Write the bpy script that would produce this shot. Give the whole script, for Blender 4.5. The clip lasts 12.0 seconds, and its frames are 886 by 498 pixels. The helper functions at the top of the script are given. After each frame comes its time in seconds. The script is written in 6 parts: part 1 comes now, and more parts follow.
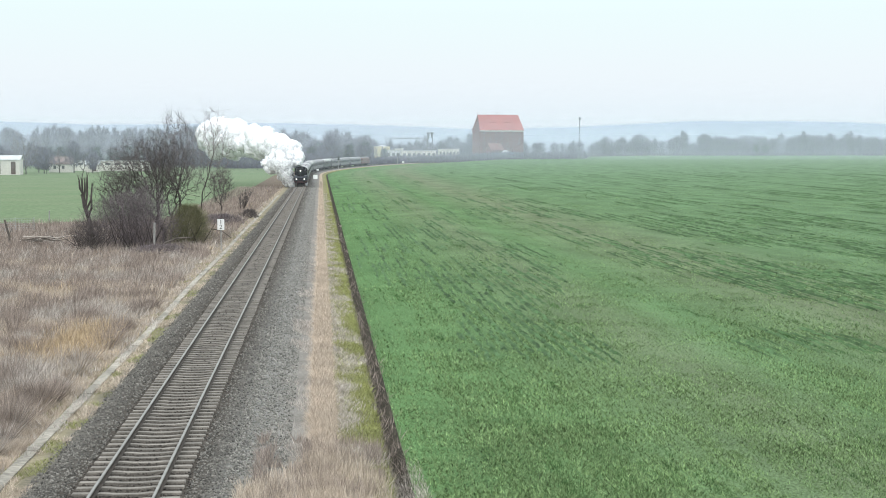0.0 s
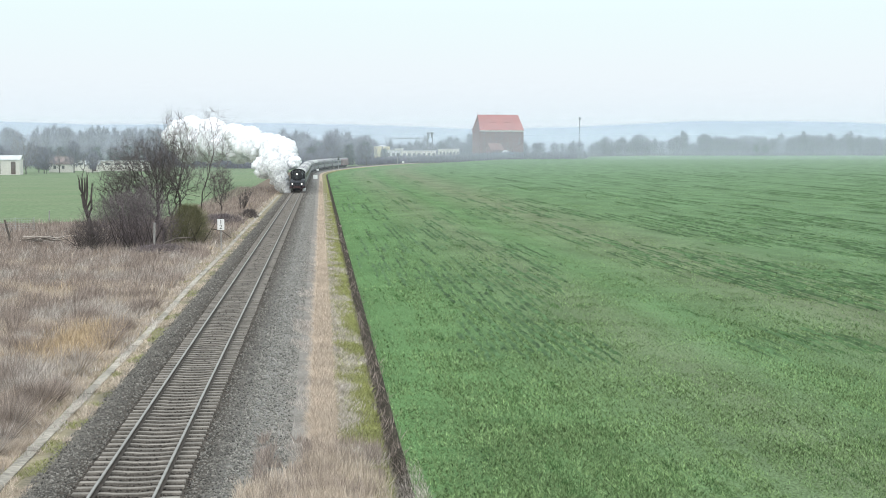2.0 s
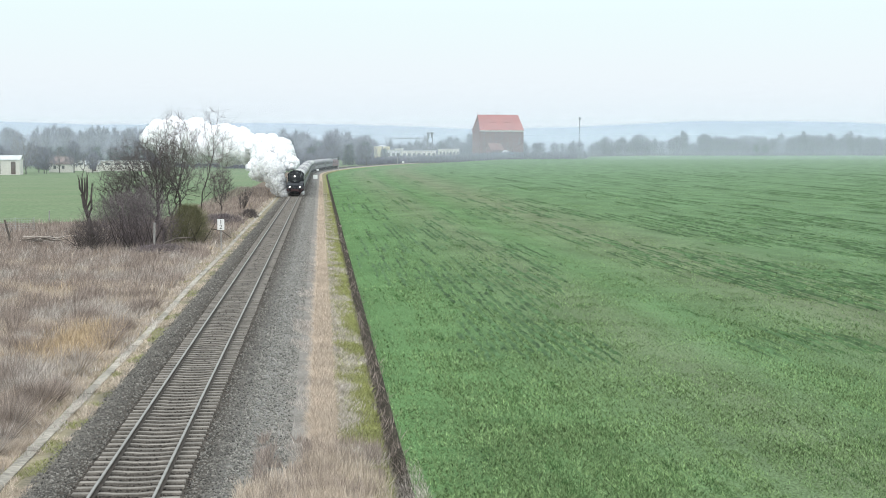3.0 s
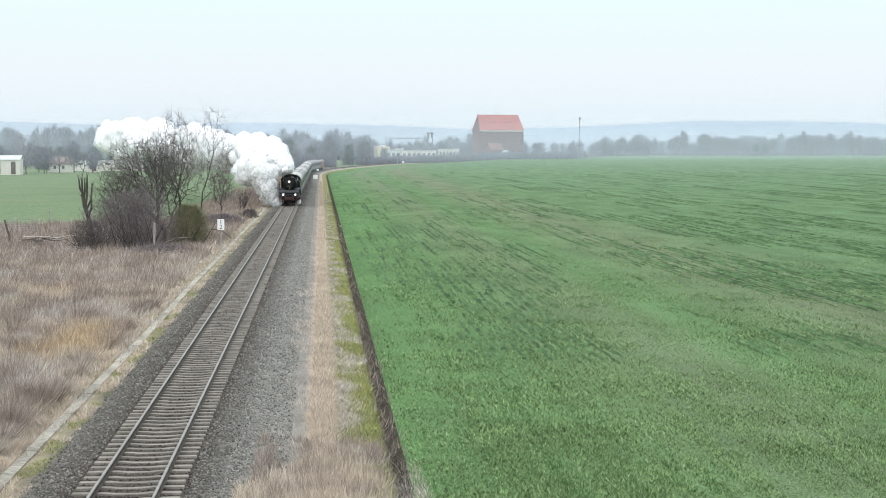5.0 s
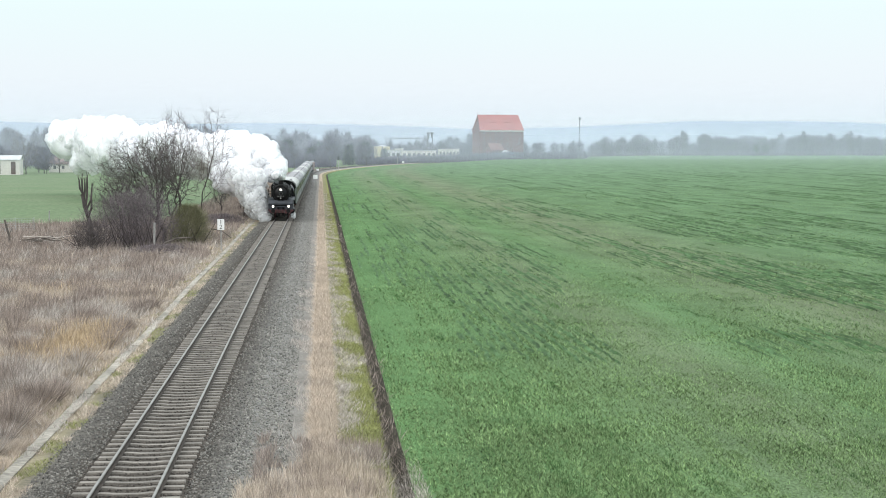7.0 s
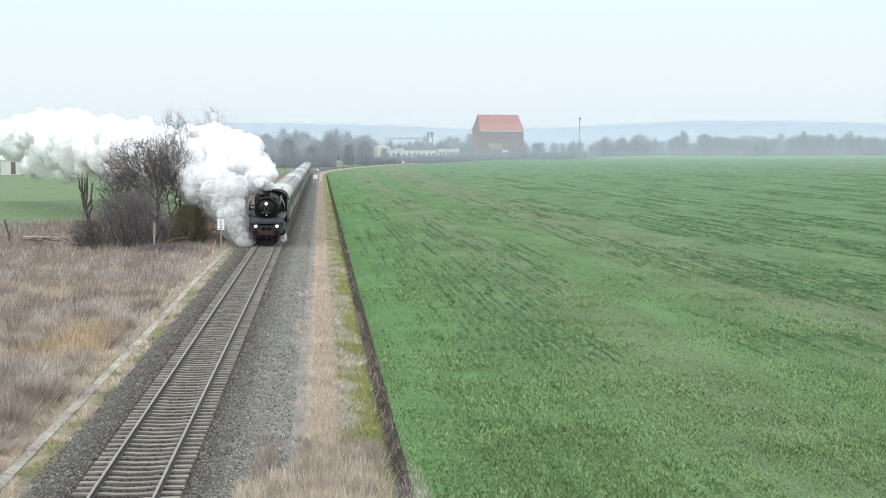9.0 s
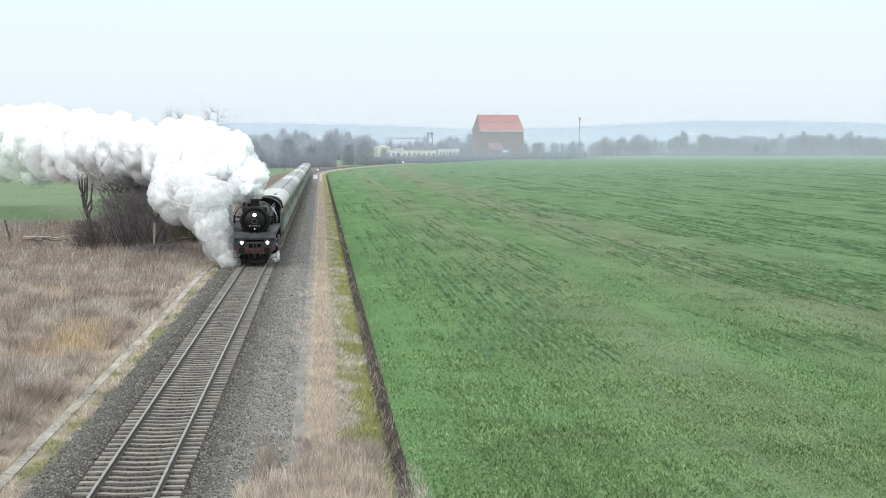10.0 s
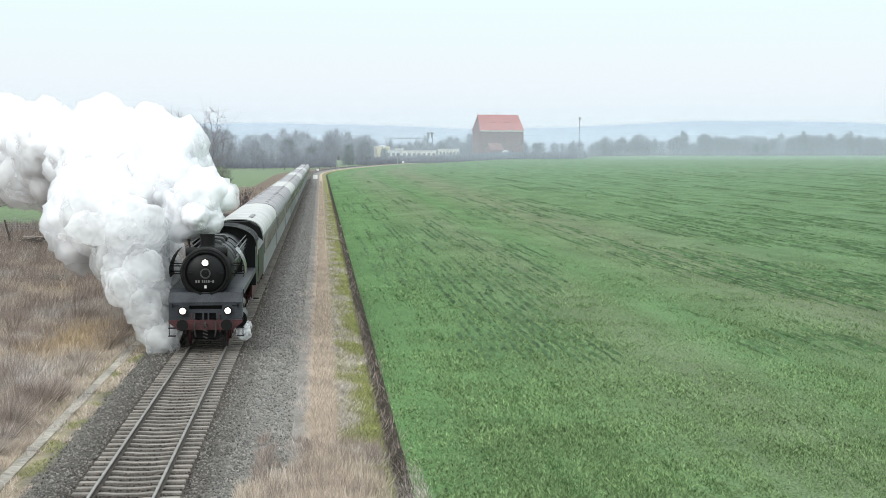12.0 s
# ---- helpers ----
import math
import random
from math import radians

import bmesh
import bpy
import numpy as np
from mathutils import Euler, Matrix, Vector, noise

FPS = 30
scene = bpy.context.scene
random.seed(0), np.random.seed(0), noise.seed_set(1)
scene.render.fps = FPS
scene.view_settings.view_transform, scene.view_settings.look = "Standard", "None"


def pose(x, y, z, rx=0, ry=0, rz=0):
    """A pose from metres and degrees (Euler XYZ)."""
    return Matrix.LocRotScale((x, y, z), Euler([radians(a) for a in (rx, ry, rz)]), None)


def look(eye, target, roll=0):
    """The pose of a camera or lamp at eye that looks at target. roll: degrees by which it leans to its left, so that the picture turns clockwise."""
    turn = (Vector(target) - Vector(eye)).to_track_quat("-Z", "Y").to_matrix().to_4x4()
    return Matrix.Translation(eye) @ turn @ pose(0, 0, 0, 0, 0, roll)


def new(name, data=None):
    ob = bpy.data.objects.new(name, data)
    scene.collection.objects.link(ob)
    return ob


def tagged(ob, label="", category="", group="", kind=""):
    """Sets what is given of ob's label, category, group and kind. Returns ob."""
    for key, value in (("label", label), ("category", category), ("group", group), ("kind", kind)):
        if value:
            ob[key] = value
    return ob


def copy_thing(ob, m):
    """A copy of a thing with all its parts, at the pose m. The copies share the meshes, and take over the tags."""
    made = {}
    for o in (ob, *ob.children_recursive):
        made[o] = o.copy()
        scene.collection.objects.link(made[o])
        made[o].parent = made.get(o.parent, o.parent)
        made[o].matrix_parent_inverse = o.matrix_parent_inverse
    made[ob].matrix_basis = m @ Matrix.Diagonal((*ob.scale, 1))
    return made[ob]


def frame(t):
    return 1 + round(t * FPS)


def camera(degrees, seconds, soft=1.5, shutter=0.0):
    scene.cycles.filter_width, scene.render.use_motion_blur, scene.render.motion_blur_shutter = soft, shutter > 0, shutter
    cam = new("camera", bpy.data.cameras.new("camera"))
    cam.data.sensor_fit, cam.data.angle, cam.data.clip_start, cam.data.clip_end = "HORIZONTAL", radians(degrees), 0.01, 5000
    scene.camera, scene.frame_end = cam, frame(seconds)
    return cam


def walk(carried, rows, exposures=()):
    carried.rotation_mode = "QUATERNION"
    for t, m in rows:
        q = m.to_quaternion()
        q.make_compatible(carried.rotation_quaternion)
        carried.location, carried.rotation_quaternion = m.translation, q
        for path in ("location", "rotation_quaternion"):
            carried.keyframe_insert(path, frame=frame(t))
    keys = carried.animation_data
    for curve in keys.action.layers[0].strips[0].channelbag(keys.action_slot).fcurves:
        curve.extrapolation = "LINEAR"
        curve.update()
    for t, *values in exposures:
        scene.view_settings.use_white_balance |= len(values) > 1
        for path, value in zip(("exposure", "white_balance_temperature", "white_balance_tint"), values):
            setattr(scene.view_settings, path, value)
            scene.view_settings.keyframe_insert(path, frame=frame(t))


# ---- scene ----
cam = camera(32.96, 12.0, soft=0.95)
EYE = (4.66, 0.0, 7.98)
AIM = pose(4.66, 0.0, 7.98, 90 - 3.735, 0, -4.66)
walk(cam, [(0.0, AIM), (12.0, AIM)], exposures=[(0.0, 0.0), (12.0, 0.0)])

# ---- sky and sun: bright winter overcast ----
world = bpy.data.worlds.new("overcast_sky")
scene.world = world
world.use_nodes = True
wn, wl = world.node_tree.nodes, world.node_tree.links
bg = wn["Background"]
sky = wn.new("ShaderNodeTexSky")
sky.sky_type = "NISHITA"
sky.sun_disc = False
sky.sun_elevation = radians(24)
sky.sun_rotation = radians(215)
sky.dust_density = 4.0
coord = wn.new("ShaderNodeTexCoord")
sep = wn.new("ShaderNodeSeparateXYZ")
wl.new(coord.outputs["Generated"], sep.inputs[0])
ramp = wn.new("ShaderNodeValToRGB")
ramp.color_ramp.elements[0].position = 0.0
ramp.color_ramp.elements[0].color = (0.835, 0.905, 0.985, 1)
ramp.color_ramp.elements[1].position = 1.0
ramp.color_ramp.elements[1].color = (0.95, 0.99, 1.02, 1)
e = ramp.color_ramp.elements.new(0.055)
e.color = (0.862, 0.942, 0.990, 1)
e = ramp.color_ramp.elements.new(0.10)
e.color = (0.838, 0.985, 0.990, 1)
wl.new(sep.outputs["Z"], ramp.inputs[0])
gain = wn.new("ShaderNodeMath")
gain.operation = "MULTIPLY_ADD"
gain.use_clamp = False
gain.inputs[1].default_value = 1.8
gain.inputs[2].default_value = 1.06
top = wn.new("ShaderNodeMath")
top.operation = "MAXIMUM"
top.inputs[1].default_value = 0.0
lift = wn.new("ShaderNodeMath")
lift.operation = "SUBTRACT"
lift.inputs[1].default_value = 0.09
wl.new(sep.outputs["Z"], lift.inputs[0])
wl.new(lift.outputs[0], top.inputs[0])
wl.new(top.outputs[0], gain.inputs[0])
cloud = wn.new("ShaderNodeVectorMath")
cloud.operation = "SCALE"
wl.new(ramp.outputs[0], cloud.inputs[0])
wl.new(gain.outputs[0], cloud.inputs["Scale"])
thin = wn.new("ShaderNodeVectorMath")
thin.operation = "SCALE"
thin.inputs["Scale"].default_value = 0.1
wl.new(sky.outputs[0], thin.inputs[0])
veil = wn.new("ShaderNodeMix")
veil.data_type = "RGBA"
veil.inputs["Factor"].default_value = 0.93
wl.new(thin.outputs[0], veil.inputs["A"])
wl.new(cloud.outputs[0], veil.inputs["B"])
wl.new(veil.outputs["Result"], bg.inputs["Color"])
bg.inputs["Strength"].default_value = 1.0

sun_data = bpy.data.lights.new("sun", "SUN")
sun_data.energy = 0.9
sun_data.angle = radians(25)
sun_data.color = (1.0, 0.97, 0.93)
sun = new("sun", sun_data)
sun.matrix_basis = look((-40, -60, 45), (0, 0, 0))
tagged(sun, kind="structure")

# ---- materials ----
def mat(name, color, rough=0.8, metal=0.0, var=0.25, scale=3.0, fine=40.0, bump=0.3, second=None, dist=0.02, coords="Object"):
    """A surface with two scales of colour variation and fine relief."""
    m = bpy.data.materials.new(name)
    m.use_nodes = True
    n, l = m.node_tree.nodes, m.node_tree.links
    b = n["Principled BSDF"]
    b.inputs["Roughness"].default_value = rough
    b.inputs["Metallic"].default_value = metal
    tc = n.new("ShaderNodeTexCoord")
    n1, n2 = n.new("ShaderNodeTexNoise"), n.new("ShaderNodeTexNoise")
    n1.inputs["Scale"].default_value, n2.inputs["Scale"].default_value = scale, fine
    n1.inputs["Detail"].default_value = n2.inputs["Detail"].default_value = 4
    here = n.new("ShaderNodeNewGeometry").outputs["Position"] if coords == "World" else tc.outputs[coords]
    for k in (n1, n2):
        l.new(here, k.inputs["Vector"])
    mix = n.new("ShaderNodeMix")
    mix.data_type = "RGBA"
    second = second or tuple(c * (1 - 1.6 * var) for c in color)
    mix.inputs["A"].default_value = (*color, 1)
    mix.inputs["B"].default_value = (*second, 1)
    r = n.new("ShaderNodeMapRange")
    r.inputs["From Min"].default_value, r.inputs["From Max"].default_value = 0.35, 0.65
    l.new(n1.outputs["Fac"], r.inputs["Value"])
    l.new(r.outputs[0], mix.inputs["Factor"])
    mul = n.new("ShaderNodeMix")
    mul.data_type, mul.blend_type = "RGBA", "MULTIPLY"
    mul.inputs["Factor"].default_value = 1.0
    r2 = n.new("ShaderNodeMapRange")
    r2.inputs["From Min"].default_value, r2.inputs["From Max"].default_value = 0.3, 0.7
    r2.inputs["To Min"].default_value, r2.inputs["To Max"].default_value = 1 - var, 1 + var
    l.new(n2.outputs["Fac"], r2.inputs["Value"])
    l.new(mix.outputs["Result"], mul.inputs["A"])
    l.new(r2.outputs[0], mul.inputs["B"])
    l.new(mul.outputs["Result"], b.inputs["Base Color"])
    bp = n.new("ShaderNodeBump")
    bp.inputs["Strength"].default_value = bump
    bp.inputs["Distance"].default_value = dist
    l.new(n2.outputs["Fac"], bp.inputs["Height"])
    l.new(bp.outputs[0], b.inputs["Normal"])
    return m


def island(m, lo=0.6, hi=1.3):
    """Let every loose piece of a joined mesh take its own brightness."""
    n, l = m.node_tree.nodes, m.node_tree.links
    b = n["Principled BSDF"]
    src = b.inputs["Base Color"].links[0].from_socket
    g = n.new("ShaderNodeNewGeometry")
    r = n.new("ShaderNodeMapRange")
    r.inputs["To Min"].default_value, r.inputs["To Max"].default_value = lo, hi
    l.new(g.outputs["Random Per Island"], r.inputs["Value"])
    x = n.new("ShaderNodeMix")
    x.data_type, x.blend_type = "RGBA", "MULTIPLY"
    x.inputs["Factor"].default_value = 1.0
    l.new(src, x.inputs["A"])
    l.new(r.outputs[0], x.inputs["B"])
    l.new(x.outputs["Result"], b.inputs["Base Color"])
    return m


def plain_glow(name, color, strength):
    m = bpy.data.materials.new(name)
    m.use_nodes = True
    b = m.node_tree.nodes["Principled BSDF"]
    b.inputs["Base Color"].default_value = (*color, 1)
    b.inputs["Emission Color"].default_value = (*color, 1)
    b.inputs["Emission Strength"].default_value = strength
    return m


# ---- shape helpers ----
def part(name, bm, material, parent=None, label="", smooth=False):
    """Link a bmesh as one mesh object under a thing or a part."""
    me = bpy.data.meshes.new(name)
    bm.normal_update()
    if smooth:
        for f in bm.faces:
            f.smooth = True
    bm.to_mesh(me)
    bm.free()
    me.materials.append(material)
    ob = new(name, me)
    ob.parent = parent
    if label:
        ob["label"] = label
    return ob


def raw(name, verts, faces, material, parent=None, smooth=False):
    me = bpy.data.meshes.new(name)
    me.from_pydata(verts, [], faces)
    me.materials.append(material)
    if smooth:
        me.polygons.foreach_set("use_smooth", [True] * len(me.polygons))
    me.update()
    ob = new(name, me)
    ob.parent = parent
    return ob


def tri_soup(name, pts, per, material):
    """pts: array (n * per, 3); every run of per points is one face."""
    pts = np.asarray(pts, dtype=np.float32)
    count = len(pts) // per
    me = bpy.data.meshes.new(name)
    me.vertices.add(len(pts))
    me.vertices.foreach_set("co", pts.ravel())
    me.loops.add(len(pts))
    me.loops.foreach_set("vertex_index", np.arange(len(pts), dtype=np.int32))
    me.polygons.add(count)
    me.polygons.foreach_set("loop_start", np.arange(0, len(pts), per, dtype=np.int32))
    me.update(calc_edges=True)
    me.materials.append(material)
    return new(name, me)


def empty(name, m=None):
    ob = new(name)
    ob.empty_display_size = 0.3
    if m is not None:
        ob.matrix_basis = m
    return ob


def box(bm, x0, x1, y0, y1, z0, z1, bevel=0.0):
    vs = [bm.verts.new(p) for p in ((x0, y0, z0), (x1, y0, z0), (x1, y1, z0), (x0, y1, z0), (x0, y0, z1), (x1, y0, z1), (x1, y1, z1), (x0, y1, z1))]
    fs = [bm.faces.new([vs[i] for i in q]) for q in ((3, 2, 1, 0), (4, 5, 6, 7), (0, 1, 5, 4), (1, 2, 6, 5), (2, 3, 7, 6), (3, 0, 4, 7))]
    if bevel:
        es = list({ed for f in fs for ed in f.edges})
        bmesh.ops.bevel(bm, geom=es, offset=bevel, segments=1, affect="EDGES")
    return bm


def boxed(*a, **k):
    return box(bmesh.new(), *a, **k)


def tube(bm, p, q, r0, r1=None, sides=10, caps=True):
    """A round bar from p to q."""
    r1 = r0 if r1 is None else r1
    p, q = Vector(p), Vector(q)
    w = (q - p).normalized()
    a = w.orthogonal().normalized()
    b = w.cross(a)
    rings = []
    for c, r in ((p, r0), (q, r1)):
        rings.append([bm.verts.new(c + r * (math.cos(t) * a + math.sin(t) * b)) for t in (2 * math.pi * i / sides for i in range(sides))])
    for i in range(sides):
        j = (i + 1) % sides
        bm.faces.new((rings[0][i], rings[0][j], rings[1][j], rings[1][i]))
    if caps:
        bm.faces.new(rings[0][::-1])
        bm.faces.new(rings[1])
    return bm


def tubed(*a, **k):
    return tube(bmesh.new(), *a, **k)


def extrude(profile, y0, y1, cap=True):
    """A closed outline of (x, z) drawn out along y."""
    bm = bmesh.new()
    a = [bm.verts.new((x, y0, z)) for x, z in profile]
    b = [bm.verts.new((x, y1, z)) for x, z in profile]
    n = len(profile)
    for i in range(n):
        j = (i + 1) % n
        bm.faces.new((a[i], a[j], b[j], b[i]))
    if cap:
        bm.faces.new(a[::-1])
        bm.faces.new(b)
    bmesh.ops.recalc_face_normals(bm, faces=bm.faces)
    return bm


def lathe(profile, axis_z, y_sign=1, sides=28, cx=0.0):
    """Turn (y, r) pairs about a lengthwise axis at height axis_z."""
    bm = bmesh.new()
    rings = []
    for y, r in profile:
        if r < 1e-4:
            rings.append([bm.verts.new((cx, y, axis_z))])
        else:
            rings.append([bm.verts.new((cx + r * math.cos(2 * math.pi * i / sides), y, axis_z + r * math.sin(2 * math.pi * i / sides))) for i in range(sides)])
    for a, b in zip(rings, rings[1:]):
        for i in range(sides):
            j = (i + 1) % sides
            if len(a) == 1:
                bm.faces.new((a[0], b[j], b[i]))
            elif len(b) == 1:
                bm.faces.new((a[i], a[j], b[0]))
            else:
                bm.faces.new((a[i], a[j], b[j], b[i]))
    bmesh.ops.recalc_face_normals(bm, faces=bm.faces)
    return bm


# ---- the line of the track and the lie of the land ----
CURVE, RADIUS = 520.0, 816.0


def track_x(y):
    d = max(0.0, y - CURVE)
    if d > 330:
        return 330 * 330 / (2 * RADIUS) + (d - 330) * 330 / RADIUS
    return d * d / (2 * RADIUS)


def track_z(y):
    d = min(max(0.0, y - 380.0), 700.0)
    return 1.3 * (d / 350.0) ** 2 if d < 350 else 1.3 + 2.6 * (d - 350) / 350


def heading(y):
    return math.degrees(math.atan2(track_x(y + 0.5) - track_x(y - 0.5), 1.0))


def smooth(a, b, x):
    t = min(max((x - a) / (b - a), 0.0), 1.0)
    return t * t * (3 - 2 * t)


PROFILE = [(-400, -0.2), (-60, -0.7), (-25, -0.9), (-9, -0.75), (-5.0, -0.62), (-3.75, -0.5), (-3.2, -0.47), (-2.75, -0.45), (-2.0, -0.24), (-1.45, -0.215),
           (1.45, -0.215), (2.1, -0.24), (3.5, -0.32), (4.2, -0.42), (5.2, -0.45), (6.15, -0.55), (6.45, -0.66), (6.6, -0.92), (6.8, -0.92), (6.96, -0.60), (7.4, -0.5), (60, -0.4), (400, -0.4)]


def land(u, y):
    """Height of the ground at u metres right of the track, y along it."""
    z = PROFILE[0][1]
    for (a, za), (b, zb) in zip(PROFILE, PROFILE[1:]):
        if u >= b:
            z = zb
        elif u >= a:
            z = za + (zb - za) * (u - a) / (b - a)
            break
    far = track_z(y)
    if u > 7.5:
        far = track_z(y) + (4.6 * smooth(150, 1000, y) - track_z(y)) * smooth(7.5, 60, u)
    elif u < -12:
        far = track_z(y) + (0.6 * smooth(200, 900, y) - track_z(y)) * smooth(12, 60, -u)
    return z + far

# ---- ground ----
def zone_material(name, lo, hi, stops, warp=0.35, var=0.35, fine=9.0, bump=0.8, dist=0.06, along=1.0, coarse=0.6, share=1.0):
    """Bands of ground along the track, by the distance u from it that the UV map holds."""
    m = bpy.data.materials.new(name)
    m.use_nodes = True
    n, l = m.node_tree.nodes, m.node_tree.links
    b = n["Principled BSDF"]
    b.inputs["Roughness"].default_value = 0.95
    b.inputs["Specular IOR Level"].default_value = 0.06
    uv = n.new("ShaderNodeUVMap")
    sp = n.new("ShaderNodeSeparateXYZ")
    l.new(uv.outputs[0], sp.inputs[0])
    nw = n.new("ShaderNodeTexNoise")
    nw.inputs["Scale"].default_value, nw.inputs["Detail"].default_value = 1.1, 5
    st = n.new("ShaderNodeMapping")
    st.inputs["Scale"].default_value = (1.0, 0.35, 1.0)
    l.new(uv.outputs[0], st.inputs[0])
    l.new(st.outputs[0], nw.inputs["Vector"])
    w = n.new("ShaderNodeMath")
    w.operation = "MULTIPLY_ADD"
    w.inputs[1].default_value = 2 * warp
    l.new(nw.outputs["Fac"], w.inputs[0])
    l.new(sp.outputs["X"], w.inputs[2])
    r = n.new("ShaderNodeMapRange")
    r.inputs["From Min"].default_value, r.inputs["From Max"].default_value = lo + warp, hi + warp
    l.new(w.outputs[0], r.inputs["Value"])
    ramp = n.new("ShaderNodeValToRGB")
    els = ramp.color_ramp.elements
    for i, (u, c) in enumerate(stops):
        p = (u - lo) / (hi - lo)
        el = els[i] if i < 2 else els.new(p)
        el.position = p
        el.color = (*c, 1)
    l.new(r.outputs[0], ramp.inputs[0])
    n2, n3 = n.new("ShaderNodeTexNoise"), n.new("ShaderNodeTexNoise")
    n2.inputs["Scale"].default_value, n3.inputs["Scale"].default_value = fine, coarse
    n2.inputs["Detail"].default_value = n3.inputs["Detail"].default_value = 6
    rows = n.new("ShaderNodeMapping")
    rows.inputs["Scale"].default_value = (1.0, along, 1.0)
    l.new(uv.outputs[0], rows.inputs[0])
    l.new(rows.outputs[0], n2.inputs["Vector"])
    l.new((st if along < 1 else uv).outputs[0], n3.inputs["Vector"])
    s = n.new("ShaderNodeMath")
    s.operation = "MULTIPLY_ADD"
    s.inputs[1].default_value = share
    l.new(n3.outputs["Fac"], s.inputs[0])
    l.new(n2.outputs["Fac"], s.inputs[2])
    r2 = n.new("ShaderNodeMapRange")
    r2.inputs["From Min"].default_value, r2.inputs["From Max"].default_value = 0.2 + 0.5 * share, 0.8 + 0.5 * share
    r2.inputs["To Min"].default_value, r2.inputs["To Max"].default_value = 1 - var, 1 + var
    l.new(s.outputs[0], r2.inputs["Value"])
    mul = n.new("ShaderNodeMix")
    mul.data_type, mul.blend_type = "RGBA", "MULTIPLY"
    mul.inputs["Factor"].default_value = 1.0
    l.new(ramp.outputs[0], mul.inputs["A"])
    l.new(r2.outputs[0], mul.inputs["B"])
    l.new(mul.outputs["Result"], b.inputs["Base Color"])
    bp = n.new("ShaderNodeBump")
    bp.inputs["Strength"].default_value, bp.inputs["Distance"].default_value = bump, dist
    l.new(n2.outputs["Fac"], bp.inputs["Height"])
    l.new(bp.outputs[0], b.inputs["Normal"])
    return m


VERGE = zone_material("verge_ground", -14, 8, [
    (-14, (0.130, 0.102, 0.082)), (8, (0.035, 0.033, 0.026)), (-5.5, (0.150, 0.118, 0.090)), (-4.0, (0.230, 0.190, 0.140)), (-3.1, (0.215, 0.190, 0.130)), (-2.75, (0.150, 0.135, 0.110)),
    (-2.45, (0.105, 0.097, 0.088)), (-1.5, (0.062, 0.054, 0.047)), (1.5, (0.062, 0.054, 0.047)), (1.9, (0.105, 0.097, 0.088)), (2.5, (0.165, 0.160, 0.153)), (3.3, (0.180, 0.172, 0.163)), (4.05, (0.195, 0.178, 0.160)), (4.4, (0.370, 0.295, 0.228)),
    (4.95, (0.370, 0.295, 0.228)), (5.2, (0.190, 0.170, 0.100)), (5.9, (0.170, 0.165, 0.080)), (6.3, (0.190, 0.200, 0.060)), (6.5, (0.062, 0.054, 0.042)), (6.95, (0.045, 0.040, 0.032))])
FIELD = zone_material("young_cereal_ground", 7, 60, [
    (7, (0.090, 0.168, 0.068)), (60, (0.100, 0.166, 0.086)), (12, (0.092, 0.164, 0.070)), (19, (0.122, 0.160, 0.090)), (23, (0.093, 0.164, 0.073)), (32, (0.130, 0.158, 0.095)), (42, (0.100, 0.162, 0.082))],
    warp=2.0, var=0.75, fine=11.0, bump=1.0, dist=0.10, along=0.8, coarse=0.25, share=0.45)
MEADOW = mat("meadow_grass", (0.112, 0.162, 0.086), 0.95, 0, 0.25, 0.06, 1.5, 0.5, (0.135, 0.172, 0.100))
MEADOW.node_tree.nodes["Principled BSDF"].inputs["Specular IOR Level"].default_value = 0.1


def build_ground():
    ys = [-400, -200, -60, -20, 0]
    y, step = 10.0, 1.0
    while y < 4800:
        ys.append(y)
        step = 1.0 if y < 120 else step * 1.045
        y += min(step, 300)
    us = sorted({-3000, -1800, -1000, -600, -400, -280, -200, -150, -110, -80, -60, -45, -35, -28, -22, -18, -15, -12, -10, -8, -6.5, *[p[0] for p in PROFILE],
                 9, 11, 14, 18, 24, 32, 42, 60, 80, 110, 150, 200, 280, 400, 600, 1000, 1800, 3000})
    verts, faces, slots, uvs = [], [], [], []
    for y in ys:
        for u in us:
            z = land(u, y)
            if u < -3.8 or u > 3.6:
                z += 0.10 * noise.noise((u * 0.35, y * 0.35, 0.0)) * (1 if u < 0 else 0.4)
            verts.append((track_x(y) + u, y, z))
    n = len(us)
    for j in range(len(ys) - 1):
        for i in range(n - 1):
            faces.append((j * n + i, j * n + i + 1, (j + 1) * n + i + 1, (j + 1) * n + i))
            u, y = (us[i] + us[i + 1]) / 2, (ys[j] + ys[j + 1]) / 2
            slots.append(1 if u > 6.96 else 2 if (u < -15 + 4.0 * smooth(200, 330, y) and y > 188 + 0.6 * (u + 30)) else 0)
    me = bpy.data.meshes.new("ground")
    me.from_pydata(verts, [], faces)
    for m in (VERGE, FIELD, MEADOW):
        me.materials.append(m)
    me.polygons.foreach_set("material_index", slots)
    me.polygons.foreach_set("use_smooth", [True] * len(faces))
    lay = me.uv_layers.new(name="UVMap")
    idx = np.zeros(len(me.loops), dtype=np.int32)
    me.loops.foreach_get("vertex_index", idx)
    flat = np.array([(u, y) for y in ys for u in us], dtype=np.float32)
    lay.data.foreach_set("uv", flat[idx].ravel())
    me.update()
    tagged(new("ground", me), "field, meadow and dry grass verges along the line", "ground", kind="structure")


build_ground()

